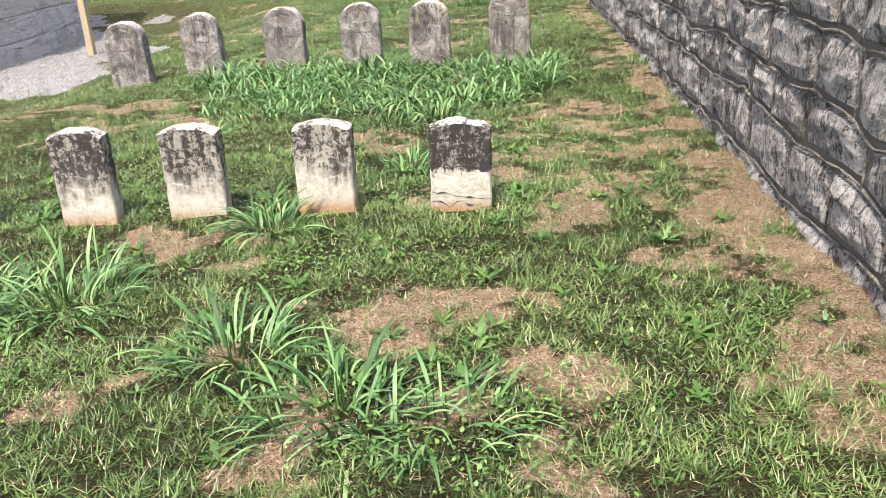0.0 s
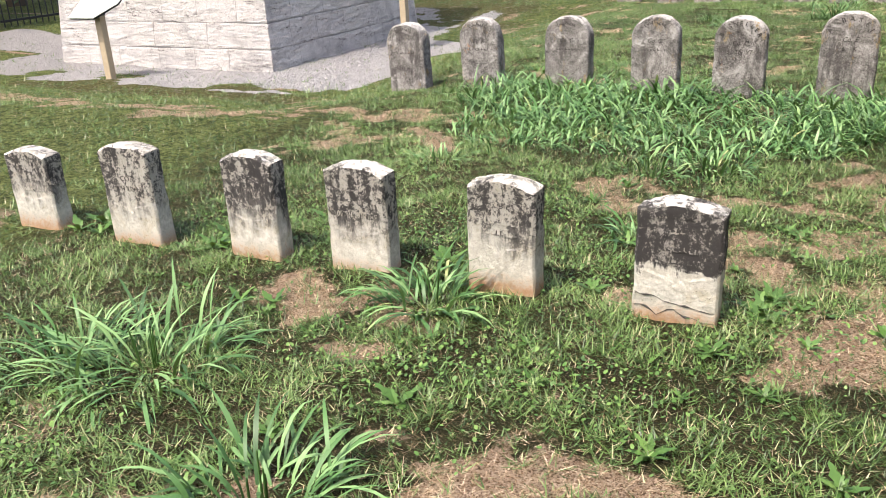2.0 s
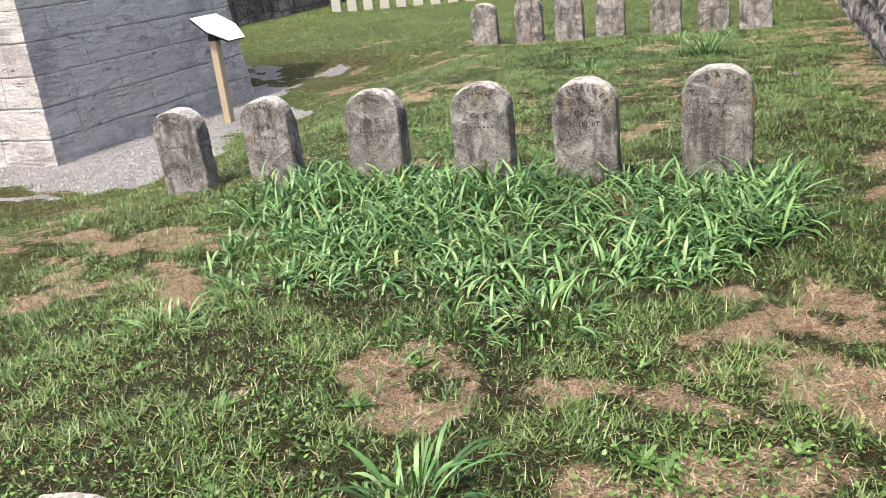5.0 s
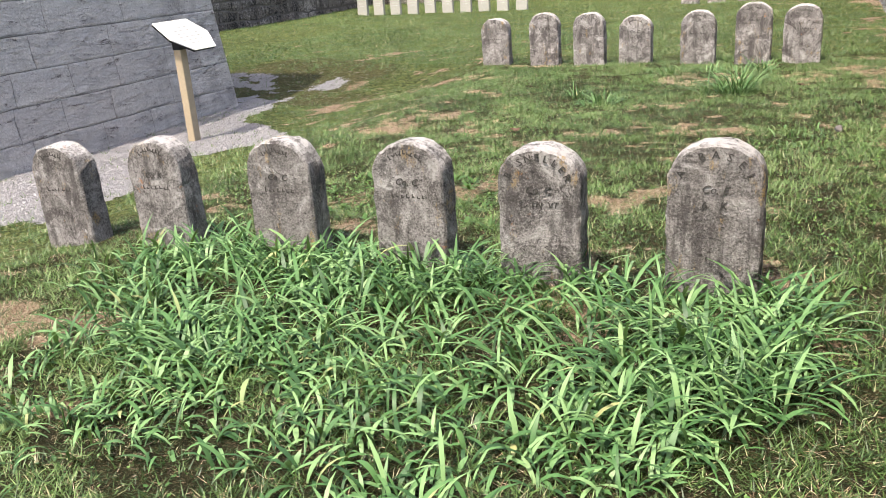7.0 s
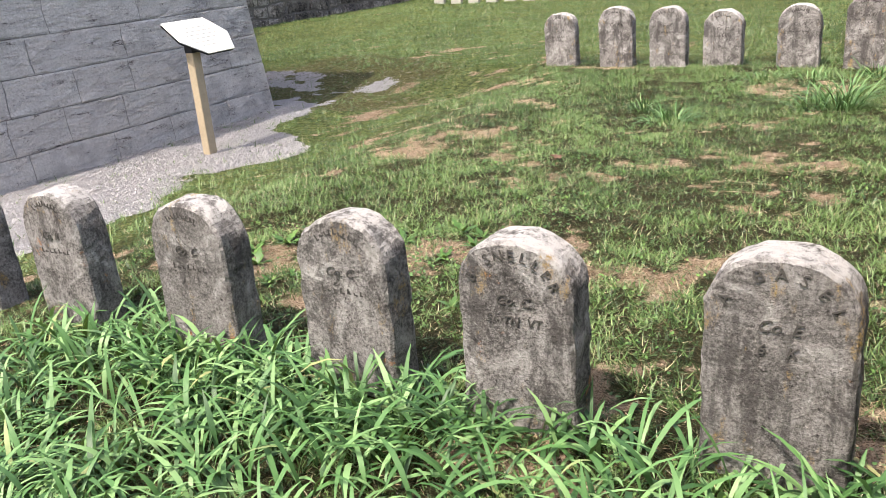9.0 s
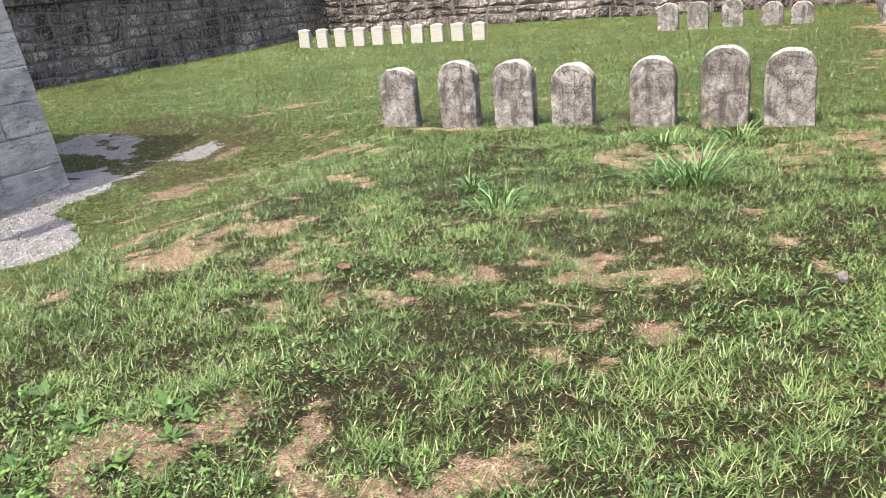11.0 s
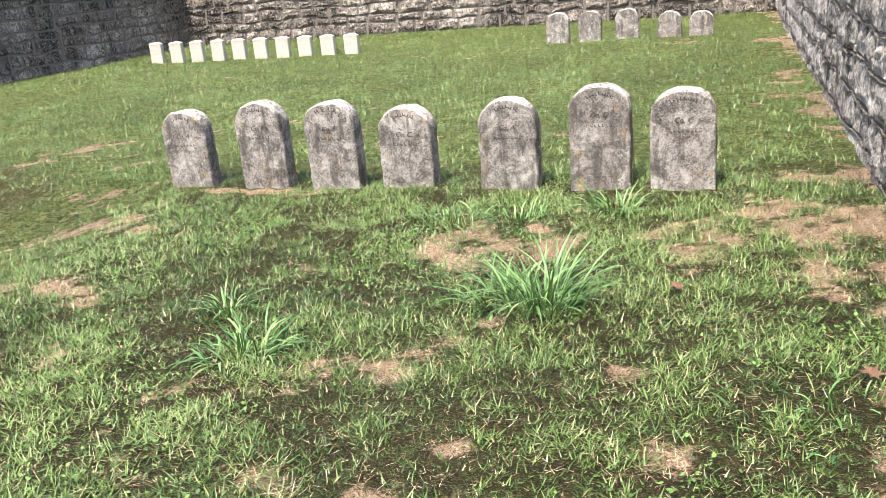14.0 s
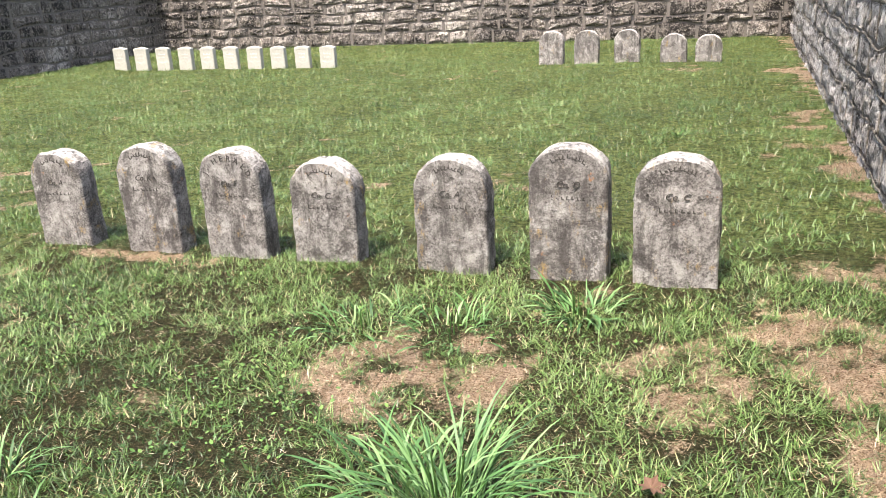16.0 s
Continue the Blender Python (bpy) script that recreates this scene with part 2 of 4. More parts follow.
def mat_marble(name, black, level_at):
    """White marble, mottled with black growth over its upper part and reddened by soil at the foot."""
    k = Mat(name, 0.75, 0.3, local=True)
    r = k.rand()
    z = k.axis(2)
    shift = k.t.nodes.new("ShaderNodeVectorMath")
    shift.operation = "ADD"
    k.t.links.new(k.co, shift.inputs[0])
    k.t.links.new(k.calc("MULTIPLY", r, 40.0), shift.inputs[1])
    k.co = shift.outputs[0]
    big, grain, fine = k.noise(9, 7, 0.72, None, 0.7), k.noise(34, 8, 0.82), k.noise(170, 4, 0.8)
    run = k.noise(14, 6, 0.7, k.stretch(1.2, 1, 0.25))
    c = k.mix(k.step(grain, 0.3, 0.7), (0.40, 0.37, 0.305), (0.74, 0.71, 0.64))
    c = k.mix(k.calc("MULTIPLY", k.step(big, 0.48, 0.68), 0.7), c, (0.54, 0.48, 0.35))
    level = k.calc("ADD", z, k.calc("MULTIPLY", k.calc("SUBTRACT", big, 0.5), 0.34))
    level = k.calc("ADD", level, k.calc("MULTIPLY", k.calc("SUBTRACT", run, 0.5), 0.26))
    above = k.step(level, level_at, level_at + (0.04 if black > 0.8 else 0.22))
    veil = k.calc("MULTIPLY", above, k.calc("ADD", k.calc("MULTIPLY", r, 0.25), 0.1 + 0.4 * black))
    c = k.mix(veil, c, (0.22, 0.20, 0.19))
    growth = k.calc("ADD", k.calc("ADD", grain, k.calc("MULTIPLY", k.calc("SUBTRACT", run, 0.5), 0.5)), k.calc("MULTIPLY", r, 0.05))
    dark = k.calc("MULTIPLY", above, k.step(growth, 0.54 - 0.13 * black, 0.62 - 0.10 * black))
    c = k.mix(dark, c, (0.04, 0.036, 0.035))
    c = k.mix(k.step(k.calc("ADD", fine, k.calc("MULTIPLY", big, 0.3)), 0.76, 0.84), c, (0.09, 0.08, 0.07))
    c = k.mix(k.step(k.calc("SUBTRACT", grain, k.calc("MULTIPLY", z, 4.2)), 0.0, 0.42), c, (0.42, 0.25, 0.14))
    up = k.t.nodes.new("ShaderNodeSeparateXYZ")
    k.t.links.new(k.t.nodes.new("ShaderNodeNewGeometry").outputs["Normal"], up.inputs[0])
    c = k.mix(k.calc("MULTIPLY", k.step(up.outputs[2], 0.3, 0.6), k.step(k.calc("ADD", big, k.calc("MULTIPLY", grain, 0.8)), 0.84, 0.96)), c, (0.60, 0.57, 0.53))
    k.bump(k.calc("ADD", k.calc("MULTIPLY", grain, 1.3), k.calc("MULTIPLY", fine, 0.4)), 0.014)
    return k.done(c)


M_GROUND = mat_ground()
M_LAWN = mat_leaf("lawn_blade", (0.013, 0.034, 0.008), (0.088, 0.155, 0.040), (0.22, 0.30, 0.115), (0.40, 0.35, 0.21), 0.86, 0.42)
M_STRAW = mat_leaf("straw_blade", (0.15, 0.085, 0.05), (0.44, 0.31, 0.20), (0.70, 0.55, 0.41), (0.72, 0.60, 0.46), 0.9, 0.8)
M_TALL = mat_leaf("broad_grass_blade", (0.016, 0.05, 0.015), (0.075, 0.17, 0.052), (0.21, 0.34, 0.14), (0.36, 0.33, 0.15), 0.96, 0.5)
M_WEED = mat_leaf("weed_leaf", (0.03, 0.075, 0.016), (0.075, 0.155, 0.035), (0.15, 0.25, 0.065), (0.35, 0.30, 0.08), 1.5, 0.45)
M_TREE = mat_leaf("tree_leaf", (0.02, 0.045, 0.012), (0.045, 0.085, 0.02), (0.09, 0.14, 0.03))
M_BARK = plain("bark", (0.10, 0.075, 0.055), 0.95)
M_RIGHT = mat_rubble("right_wall_stone", (0.40, 0.37, 0.36), (0.70, 0.665, 0.65), (0.05, 0.045, 0.045), 0.9, 0.4)
M_BACK = mat_rubble("back_wall_stone", (0.20, 0.172, 0.155), (0.50, 0.45, 0.41), (0.03, 0.026, 0.025), 0.75, 0.7)
M_LEFT = mat_rubble("left_wall_stone", (0.21, 0.185, 0.17), (0.48, 0.44, 0.41), (0.03, 0.027, 0.026), 0.45, 0.9)
M_MORTAR = plain("lime_mortar", (0.40, 0.37, 0.35), 0.95)
M_BEAD = mat_rubble("raised_mortar_bead", (0.34, 0.30, 0.26), (0.48, 0.43, 0.38), (0.08, 0.07, 0.06), 0.5, 0.35)
M_CORE = plain("dark_joint", (0.13, 0.115, 0.105), 0.95)
M_MONU = mat_monument()
M_ARCH = mat_arched()
M_MARBLE = mat_marble("weathered_white_marble", 0.55, 0.13)
M_MARBLE_BLACK = mat_marble("blackened_white_marble", 0.95, 0.22)
M_CLEAN = plain("bright_white_marble", (0.34, 0.33, 0.295), 0.6)
# Dark colour stands in for the shade inside cut letters and cracks.
M_CUT_SHADE = plain("painted_cut_shade", (0.055, 0.05, 0.046), 0.95)
# Raised words are coloured darker than their slab so they read.
M_RAISED = plain("darkened_raised_letter", (0.10, 0.09, 0.083), 0.9)
M_FAINT = plain("pale_grey_lettering", (0.50, 0.50, 0.49), 0.8)
M_IRON = plain("black_painted_iron", (0.02, 0.02, 0.022), 0.5)
M_WOOD = plain("raw_yellow_timber", (0.36, 0.29, 0.20), 0.85)
M_PANEL = plain("white_sign_enamel", (0.80, 0.80, 0.74), 0.35)
M_PRINT = plain("grey_print", (0.33, 0.33, 0.30), 0.6)
M_PEBBLE = plain("grey_limestone_chip", (0.37, 0.355, 0.36), 0.9)
M_DRYLEAF = plain("dry_brown_leaf", (0.11, 0.062, 0.042), 0.8)
M_ROCK = plain("grey_rock", (0.13, 0.115, 0.11), 0.9)


# ---------------------------------------------------------------- mesh helpers
def mesh_of(name, verts, faces, material, smooth=False):
    me = bpy.data.meshes.new(name)
    me.from_pydata([tuple(v) for v in verts], [], faces)
    me.materials.append(material)
    if smooth:
        me.polygons.foreach_set("use_smooth", [True] * len(me.polygons))
    me.update()
    return me


def part(name, verts, faces, material, parent=None, label="", smooth=False):
    ob = new(name, mesh_of(name, verts, faces, material, smooth))
    ob.parent = parent
    return tagged(ob, label)


def box(x0, y0, z0, x1, y1, z1, b=0.0):
    """A box with chamfered edges, as vertices and faces."""
    bm = bmesh.new()
    bmesh.ops.create_cube(bm, size=1)
    for v in bm.verts:
        v.co = Vector(((x0 + x1) / 2 + v.co.x * (x1 - x0), (y0 + y1) / 2 + v.co.y * (y1 - y0), (z0 + z1) / 2 + v.co.z * (z1 - z0)))
    if b:
        bmesh.ops.bevel(bm, geom=bm.edges[:], offset=b, segments=1, affect="EDGES")
    bm.verts.index_update()
    out = [tuple(v.co) for v in bm.verts], [[v.index for v in f.verts] for f in bm.faces]
    bm.free()
    return out


def merged(pieces):
    vs, fs = [], []
    for v, f in pieces:
        k = len(vs)
        vs += list(v)
        fs += [[i + k for i in q] for q in f]
    return vs, fs


def tube(points, radii, sides=8):
    vs, fs = [], []
    for i, (p, r) in enumerate(zip(points, radii)):
        a = Vector(points[max(i - 1, 0)])
        b = Vector(points[min(i + 1, len(points) - 1)])
        d = (b - a).normalized()
        s = d.cross(Vector((0.31, 0.95, 0.05))).normalized()
        t = d.cross(s)
        for j in range(sides):
            w = 2 * math.pi * j / sides
            vs.append(Vector(p) + r * (math.cos(w) * s + math.sin(w) * t))
    for i in range(len(points) - 1):
        for j in range(sides):
            k = (j + 1) % sides
            fs.append([i * sides + j, i * sides + k, (i + 1) * sides + k, (i + 1) * sides + j])
    fs.append(list(range(sides))[::-1])
    fs.append([(len(points) - 1) * sides + j for j in range(sides)])
    return vs, fs


LATTICE = np.random.RandomState(5).rand(128, 128)


def vnoise(x, y):
    xi, yi = np.floor(x).astype(int), np.floor(y).astype(int)
    fx, fy = x - xi, y - yi
    fx, fy = fx * fx * (3 - 2 * fx), fy * fy * (3 - 2 * fy)
    a, b = LATTICE[xi % 128, yi % 128], LATTICE[(xi + 1) % 128, yi % 128]
    c, d = LATTICE[xi % 128, (yi + 1) % 128], LATTICE[(xi + 1) % 128, (yi + 1) % 128]
    return (a * (1 - fx) + b * fx) * (1 - fy) + (c * (1 - fx) + d * fx) * fy


def fbm(x, y, scale, octaves=4):
    s, amp, total = 0.0, 1.0, 0.0
    for o in range(octaves):
        s = s + amp * vnoise(x * scale * 2 ** o + 17.3 * o, y * scale * 2 ** o + 9.1 * o)
        total += amp
        amp *= 0.55
    return s / total


def smooth(v, lo, hi):
    t = np.clip((v - lo) / (hi - lo), 0, 1)
    return t * t * (3 - 2 * t)


# ---------------------------------------------------------------- the plan
RIGHT_X, BACK_Y, SOUTH_Y = 1.45, 28.3, -8.0
MON = (-10.25, 9.66, -6.41, 13.49, -0.30, 3.6)      # west, south, east, north, foot, top
BATTER = 0.082


def left_x(y):
    return -13.4 + (y - 11.0) * 0.0605


def height(x, y):
    """The lie of the land: a shallow hollow round the monument, small hummocks everywhere."""
    x, y = np.asarray(x, float), np.asarray(y, float)
    dx = np.maximum(np.maximum(-11.2 - x, x + 5.0), 0)
    dy = np.maximum(np.maximum(8.3 - y, y - 13.9), 0)
    hollow = -0.27 * (1 - smooth(np.hypot(dx, dy), 0.0, 2.1))
    fall = -0.09 * smooth(-x, 1.0, 5.0) * (1 - smooth(y, 4.5, 7.0))
    rise = 0.03 * smooth(y, 6.5, 8.0) + 0.04 * smooth(y, 25.5, 28.0)
    near = smooth(1.45 - x, -0.2, 0.0) * smooth(x, -14, -12)
    return hollow + fall + rise + near * ((fbm(x, y, 0.9) - 0.5) * 0.05 + (fbm(x + 40, y, 3.0, 3) - 0.5) * 0.03 + (fbm(x, y + 20, 9.0, 2) - 0.5) * 0.022)


# bare spots: x, y, radius along x, radius along y
BARE = [(-0.30, 2.95, .42, .26), (0.82, 3.45, .25, .14), (0.14, 2.42, .22, .2), (1.05, 2.4, .25, .5), (0.7, 5.15, .55, .35),
        (0.5, 4.5, .6, .5), (0.65, 5.8, .5, .4), (-4.9, 13.2, .3, .9), (0.17, 1.9, .2, .12), (-0.72, 5.6, .4, .3), (0.23, 5.57, .22, .14), (0.75, 6.35, .35, .4),
        (-3.3, 7.0, .9, .22), (-5.2, 6.9, 1.5, .38), (-7.6, 6.9, 1.6, .42), (-1.8, 10.53, .3, .16), (-1.44, 10.8, .25, .14), (-1.19, 11.2, .25, .22),
        (-0.5, 10.8, .25, .14), (0.2, 12.56, .2, .1), (-0.3, 11.3, .25, .16), (-2.7, 12.99, .3, .12), (-3.2, 11.7, .3, .35),
        (-3.6, 14.3, .4, .3), (-3.0, 15.0, .75, .13), (0.3, 5.15, .4, .25), (-0.3, 5.6, .35, .2)]


def bareness(x, y):
    x, y = np.asarray(x, float), np.asarray(y, float)
    n = fbm(x, y, 2.6, 5)
    m = smooth(fbm(x + 7, y + 3, 0.75) * 0.45 + n * 0.55, 0.55, 0.66) * 0.7
    strip = smooth(x + (fbm(x, y, 1.1) - 0.5) * 1.2 - 0.20 * smooth(y, 9, 13), 0.75, 1.2) * (0.55 + 0.45 * smooth(n, 0.35, 0.55))
    m = np.maximum(m, 0.9 * strip * (x < RIGHT_X + 0.1))
    for cx, cy, rx, ry in BARE:
        d = np.hypot((x - cx) / rx, (y - cy) / ry) + (n - 0.5) * 2.6
        m = np.maximum(m, 0.76 * (1 - smooth(d, 0.55, 1.2)))
    far = smooth(y, 16.5, 18.5) * (x < 0.6)
    return np.clip(m * (1 - 0.45 * far) * (1 - 0.24 * smooth(y, 8.6, 9.6)) * (0.5 + 0.5 * smooth(fbm(x + 2, y, 8.0, 3), 0.34, 0.50)), 0, 1)


def patchy(x, y):
    """Bare soil with ragged edges and islands of turf."""
    return smooth(bareness(x, y) + (fbm(np.asarray(x, float) + 5, np.asarray(y, float) + 1, 5.5, 4) - 0.5) * 1.1, 0.16, 0.80)


def gravelness(x, y):
    x, y = np.asarray(x, float), np.asarray(y, float)
    n = (fbm(x + 3, y, 1.2) - 0.5) * 1.2
    west, south, east, north = MON[:4]
    d = np.hypot(np.maximum(np.maximum(west - x, x - east), 0), np.maximum(np.maximum(south - y, y - north), 0))
    reach = 1.3 + 0.35 * smooth(x, -6.6, -5.5) * (1 - smooth(y, 12.0, 13.2)) - 0.7 * smooth(y, 11.7, 12.8)
    g = 1 - smooth(d + n, reach - 0.12, reach + 0.12)
    track = 1 - smooth(np.abs(y - 10.6 - 0.3 * np.sin(x)) + n * 0.6, 0.5, 0.9)
    strip = 1 - smooth(np.hypot((x + 7.1) / 1.3, (y - 14.75) / 0.4) + n * 2.2, 0.7, 1.1)
    isle = smooth(fbm(x + 9, y * 1.6, 1.5), 0.50, 0.58) * np.maximum(1 - smooth(y, 8.9, 9.3), smooth(y, 13.0, 13.6)) * (d > 0.25)
    return np.clip(np.maximum(np.maximum(g, 0.6 * strip), track * (x < -10) * (x > -13)) * (1 - isle), 0, 1)


def mossiness(x, y):
    d = np.hypot((x + 6.5) / 1.7, (y - 14.8) / 1.5) + (fbm(np.asarray(x, float), np.asarray(y, float), 1.3) - 0.5) * 0.9
    e = np.hypot((x + 7.2) / 2.8, (y - 8.3) / 0.5) + (fbm(np.asarray(x, float), np.asarray(y, float), 1.7) - 0.5) * 0.9
    return np.maximum(1 - smooth(d, 0.6, 1.1), 1 - smooth(e, 0.6, 1.1))


def floats(me, name, values):
    a = me.attributes.new(name, "FLOAT", "POINT")
    a.data.foreach_set("value", np.ascontiguousarray(values, dtype=np.float32))


def quad_mesh(name, co, quads, material, tone=None):
    me = bpy.data.meshes.new(name)
    n = len(quads)
    me.vertices.add(len(co))
    me.vertices.foreach_set("co", np.ascontiguousarray(co, dtype=np.float32).ravel())
    me.loops.add(n * 4)
    me.loops.foreach_set("vertex_index", np.ascontiguousarray(quads, dtype=np.int32).ravel())
    me.polygons.add(n)
    me.polygons.foreach_set("loop_start", np.arange(n, dtype=np.int32) * 4)
    me.polygons.foreach_set("use_smooth", np.ones(n, dtype=bool))
    me.materials.append(material)
    if tone is not None:
        floats(me, "tone", tone)
    me.update(calc_edges=True)
    return me


def build_ground():
    gx = np.concatenate([[-600, -200, -80, -40, -25, -18], np.arange(-15, -4.0, 0.11), np.arange(-4.0, 1.9, 0.05), [2.5, 4, 8, 20, 80, 250, 600]])
    gy = np.concatenate([[-600, -200, -80, -30, -15, -9], np.arange(-4, 0, 0.5), np.arange(0, 16.4, 0.05), np.arange(16.4, 29, 0.11), [30, 34, 45, 80, 250, 600]])
    X, Y = np.meshgrid(gx, gy)
    x, y = X.ravel(), Y.ravel()
    co = np.stack([x, y, height(x, y)], 1)
    nx, ny = len(gx), len(gy)
    i = (np.arange(ny - 1)[:, None] * nx + np.arange(nx - 1)[None]).ravel()
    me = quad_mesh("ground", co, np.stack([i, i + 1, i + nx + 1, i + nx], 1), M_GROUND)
    g = gravelness(x, y)
    yard = (x < RIGHT_X + 0.2) & (x > -15.1) & (y > -0.1) & (y < 29)
    floats(me, "bare", patchy(x, y) * (1 - g) * yard)
    # Where the near blades end, the dark painted shade gives way to lighter turf.
    floats(me, "unshaded_turf", np.maximum.reduce([smooth(-x, 3.2, 4.2), smooth(y, 15.0, 16.5), 1 - smooth(y, 0.6, 1.5), 1.0 * ~yard]))
    floats(me, "gravel", g)
    floats(me, "moss", mossiness(x, y) * 0.8)
    tagged(new("ground", me), "sloping lawn ground of red soil, thin turf and gravel", "ground", kind="structure")


build_ground()


# ---------------------------------------------------------------- walls of rock-faced stone
def stone_wall(name, p0, p1, z0, top, material, label, course=0.25, length=0.42, rough=0.03, bead=None, seed=1,
               thick=0.45, coping=0.0, near=(0, 1e9), gap=0.010):
    """A wall from p0 to p1 whose face looks to the left of that way. near: the stretch whose stones are single pieces."""
    rnd = random.Random(seed)
    a, b = Vector((*p0, 0)), Vector((*p1, 0))
    along = (b - a).normalized()
    out = Vector((-along.y, along.x, 0))
    total = (b - a).length

    def at(u, z, n):
        return a + along * u + out * n + Vector((0, 0, z))

    wall = tagged(new(name), label, "wall", kind="structure")
    pts = [at(u, z, n) for u in (0, total) for z in (z0, top) for n in (-thick, -0.012)]
    part("core", pts, [[0, 1, 3, 2], [5, 4, 6, 7], [1, 5, 7, 3], [4, 0, 2, 6], [2, 3, 7, 6], [4, 5, 1, 0]], M_CORE, wall)

    def wave(i, u):
        return 0.075 * noise.noise((u * 1.3, i * 7.7, seed)) + 0.035 * noise.noise((u * 4.0, i * 5.1, seed)) + 0.012 * noise.noise((u * 13.0, i * 3.7, seed))

    lines, z = [], z0
    while z < top - coping - 0.02:
        lines.append(z)
        z += course * rnd.uniform(0.78, 1.25)
    lines.append(top - coping)
    if len(lines) > 2 and lines[-1] - lines[-2] < course * 0.55:
        lines.pop(-2)
    last = len(lines) - 1

    def bed(i, u):
        return lines[i] + (0 if i in (0, last) else wave(i, u))

    rest, beads = [], []
    R = 6
    for i in range(last):
        u = -rnd.uniform(0, length)
        while u < total:
            w = length * rnd.choice((0.55, 0.75, 0.9, 1.0, 1.2, 1.5))
            u0, u1 = max(u, 0), min(u + w, total)
            u += w
            if u1 - u0 < 0.06:
                continue
            lean0, lean1 = rnd.uniform(-0.015, 0.015), rnd.uniform(-0.015, 0.015)
            bulge, tip = rough * rnd.uniform(0.6, 1.5), (rnd.uniform(-0.012, 0.012), rnd.uniform(-0.012, 0.012))
            sd = rnd.uniform(0, 99)
            vs, fs = [], []
            for r in range(R + 1):
                for c in range(R + 1):
                    s, t = c / R, r / R
                    s2 = (0, 0.07, 0.3, 0.5, 0.7, 0.93, 1)[c]
                    t2 = (0, 0.09, 0.3, 0.5, 0.7, 0.91, 1)[r]
                    uu = u0 + gap + (u1 - u0 - 2 * gap) * s2 + (lean0 * (1 - s2) + lean1 * s2) * (t2 - 0.5)
                    zb, zt = bed(i, uu) + gap, bed(i + 1, uu) - gap
                    edge = min(c, r, R - c, R - r)
                    n = -0.03 if edge == 0 else (0.45 if edge == 1 else 1.0) * bulge + tip[0] * (s - 0.5) + tip[1] * (t - 0.5)
                    if edge:
                        n += (noise.noise((uu * 7 + sd, t2 * 3, sd)) * 0.6 + noise.noise((uu * 19 + sd, t2 * 8, sd)) * 0.5) * rough * 1.3
                        n = max(n, 0.002)
                        uu += noise.noise((uu * 9, t2 * 9 + sd, 3)) * 0.012
                    vs.append(at(uu, zb + (zt - zb) * t2, n))
            for r in range(R):
                for c in range(R):
                    k = r * (R + 1) + c
                    fs.append([k, k + 1, k + R + 2, k + R + 1][::-1])
            if near[0] <= (u0 + u1) / 2 <= near[1]:
                part("stone", vs, fs, material, wall)
            else:
                rest.append((vs, fs))
            if bead and i and u1 < total:
                m = 5
                path = [at(u1 + lean1 * (j / m - 0.5) + rnd.uniform(-0.004, 0.004), bed(i, u1) + (bed(i + 1, u1) - bed(i, u1)) * j / m, 0.009) for j in range(m + 1)]
                beads.append(tube(path, [0.006 * rnd.uniform(0.4, 1.2) for _ in path], 6))
        if bead and i:
            m = int(total / 0.09)
            path = [at(total * j / m, bed(i, total * j / m) + rnd.uniform(-0.004, 0.004), 0.014) for j in range(m + 1)]
            beads.append(tube(path, [0.0075 * rnd.uniform(0.5, 1.25) for _ in path], 6))
    if rest:
        tagged(part("stonework", *merged(rest), material, wall), kind="stuff")
    if beads:
        part("mortar_bead", *merged(beads), bead, wall, "raised wavy mortar bead", True)
    if coping:
        u = 0.0
        while u < total:
            w = min(rnd.uniform(0.9, 1.4), total - u)
            v, f = box(0.004, -thick - 0.06, 0, w - 0.004, 0.07, coping, 0.012)
            part("coping_slab", [at(u + p[0], top - coping + p[2] + 0.002, p[1]) for p in v], f, material, wall)
            u += w
    return wall


stone_wall("wall_right", (RIGHT_X, SOUTH_Y), (RIGHT_X, BACK_Y), -0.15, 2.1, M_RIGHT, "dark weathered rock-faced limestone wall with raised wavy mortar joints",
           0.27, 0.46, 0.026, M_BEAD, 3, near=(9.8, 15.2))
stone_wall("wall_back", (RIGHT_X + 0.45, BACK_Y), (-12.8, BACK_Y), -0.12, 2.2, M_BACK, "rough limestone back wall with black stains and pale patches",
           0.22, 0.50, 0.035, None, 8)
stone_wall("wall_left", (left_x(BACK_Y + 0.3), BACK_Y + 0.3), (left_x(14.4), 14.4), -0.35, 1.67, M_LEFT, "low dark limestone wall with flat stone coping",
           0.26, 0.50, 0.02, None, 12, coping=0.13)
stone_wall("wall_left_south", (left_x(10.24), 10.24), (left_x(SOUTH_Y), SOUTH_Y), -0.35, 1.67, M_LEFT, "low dark limestone wall beside an iron gate",
           0.26, 0.50, 0.02, None, 15, coping=0.13)
v, f = box(-15.2, SOUTH_Y - 0.4, -0.4, RIGHT_X + 0.5, SOUTH_Y, 1.6, 0.02)
tagged(part("wall_south", v, f, M_LEFT), "plain stone wall closing the yard", "wall", kind="structure")


v, f = box(left_x(10.6) - 0.55, 10.25, -0.4, left_x(10.6) + 0.12, 10.93, 2.3, 0.03)
tagged(part("gate_pillar", v, f, M_LEFT), "dark square stone pillar beside the iron gate", "pillar", kind="structure")


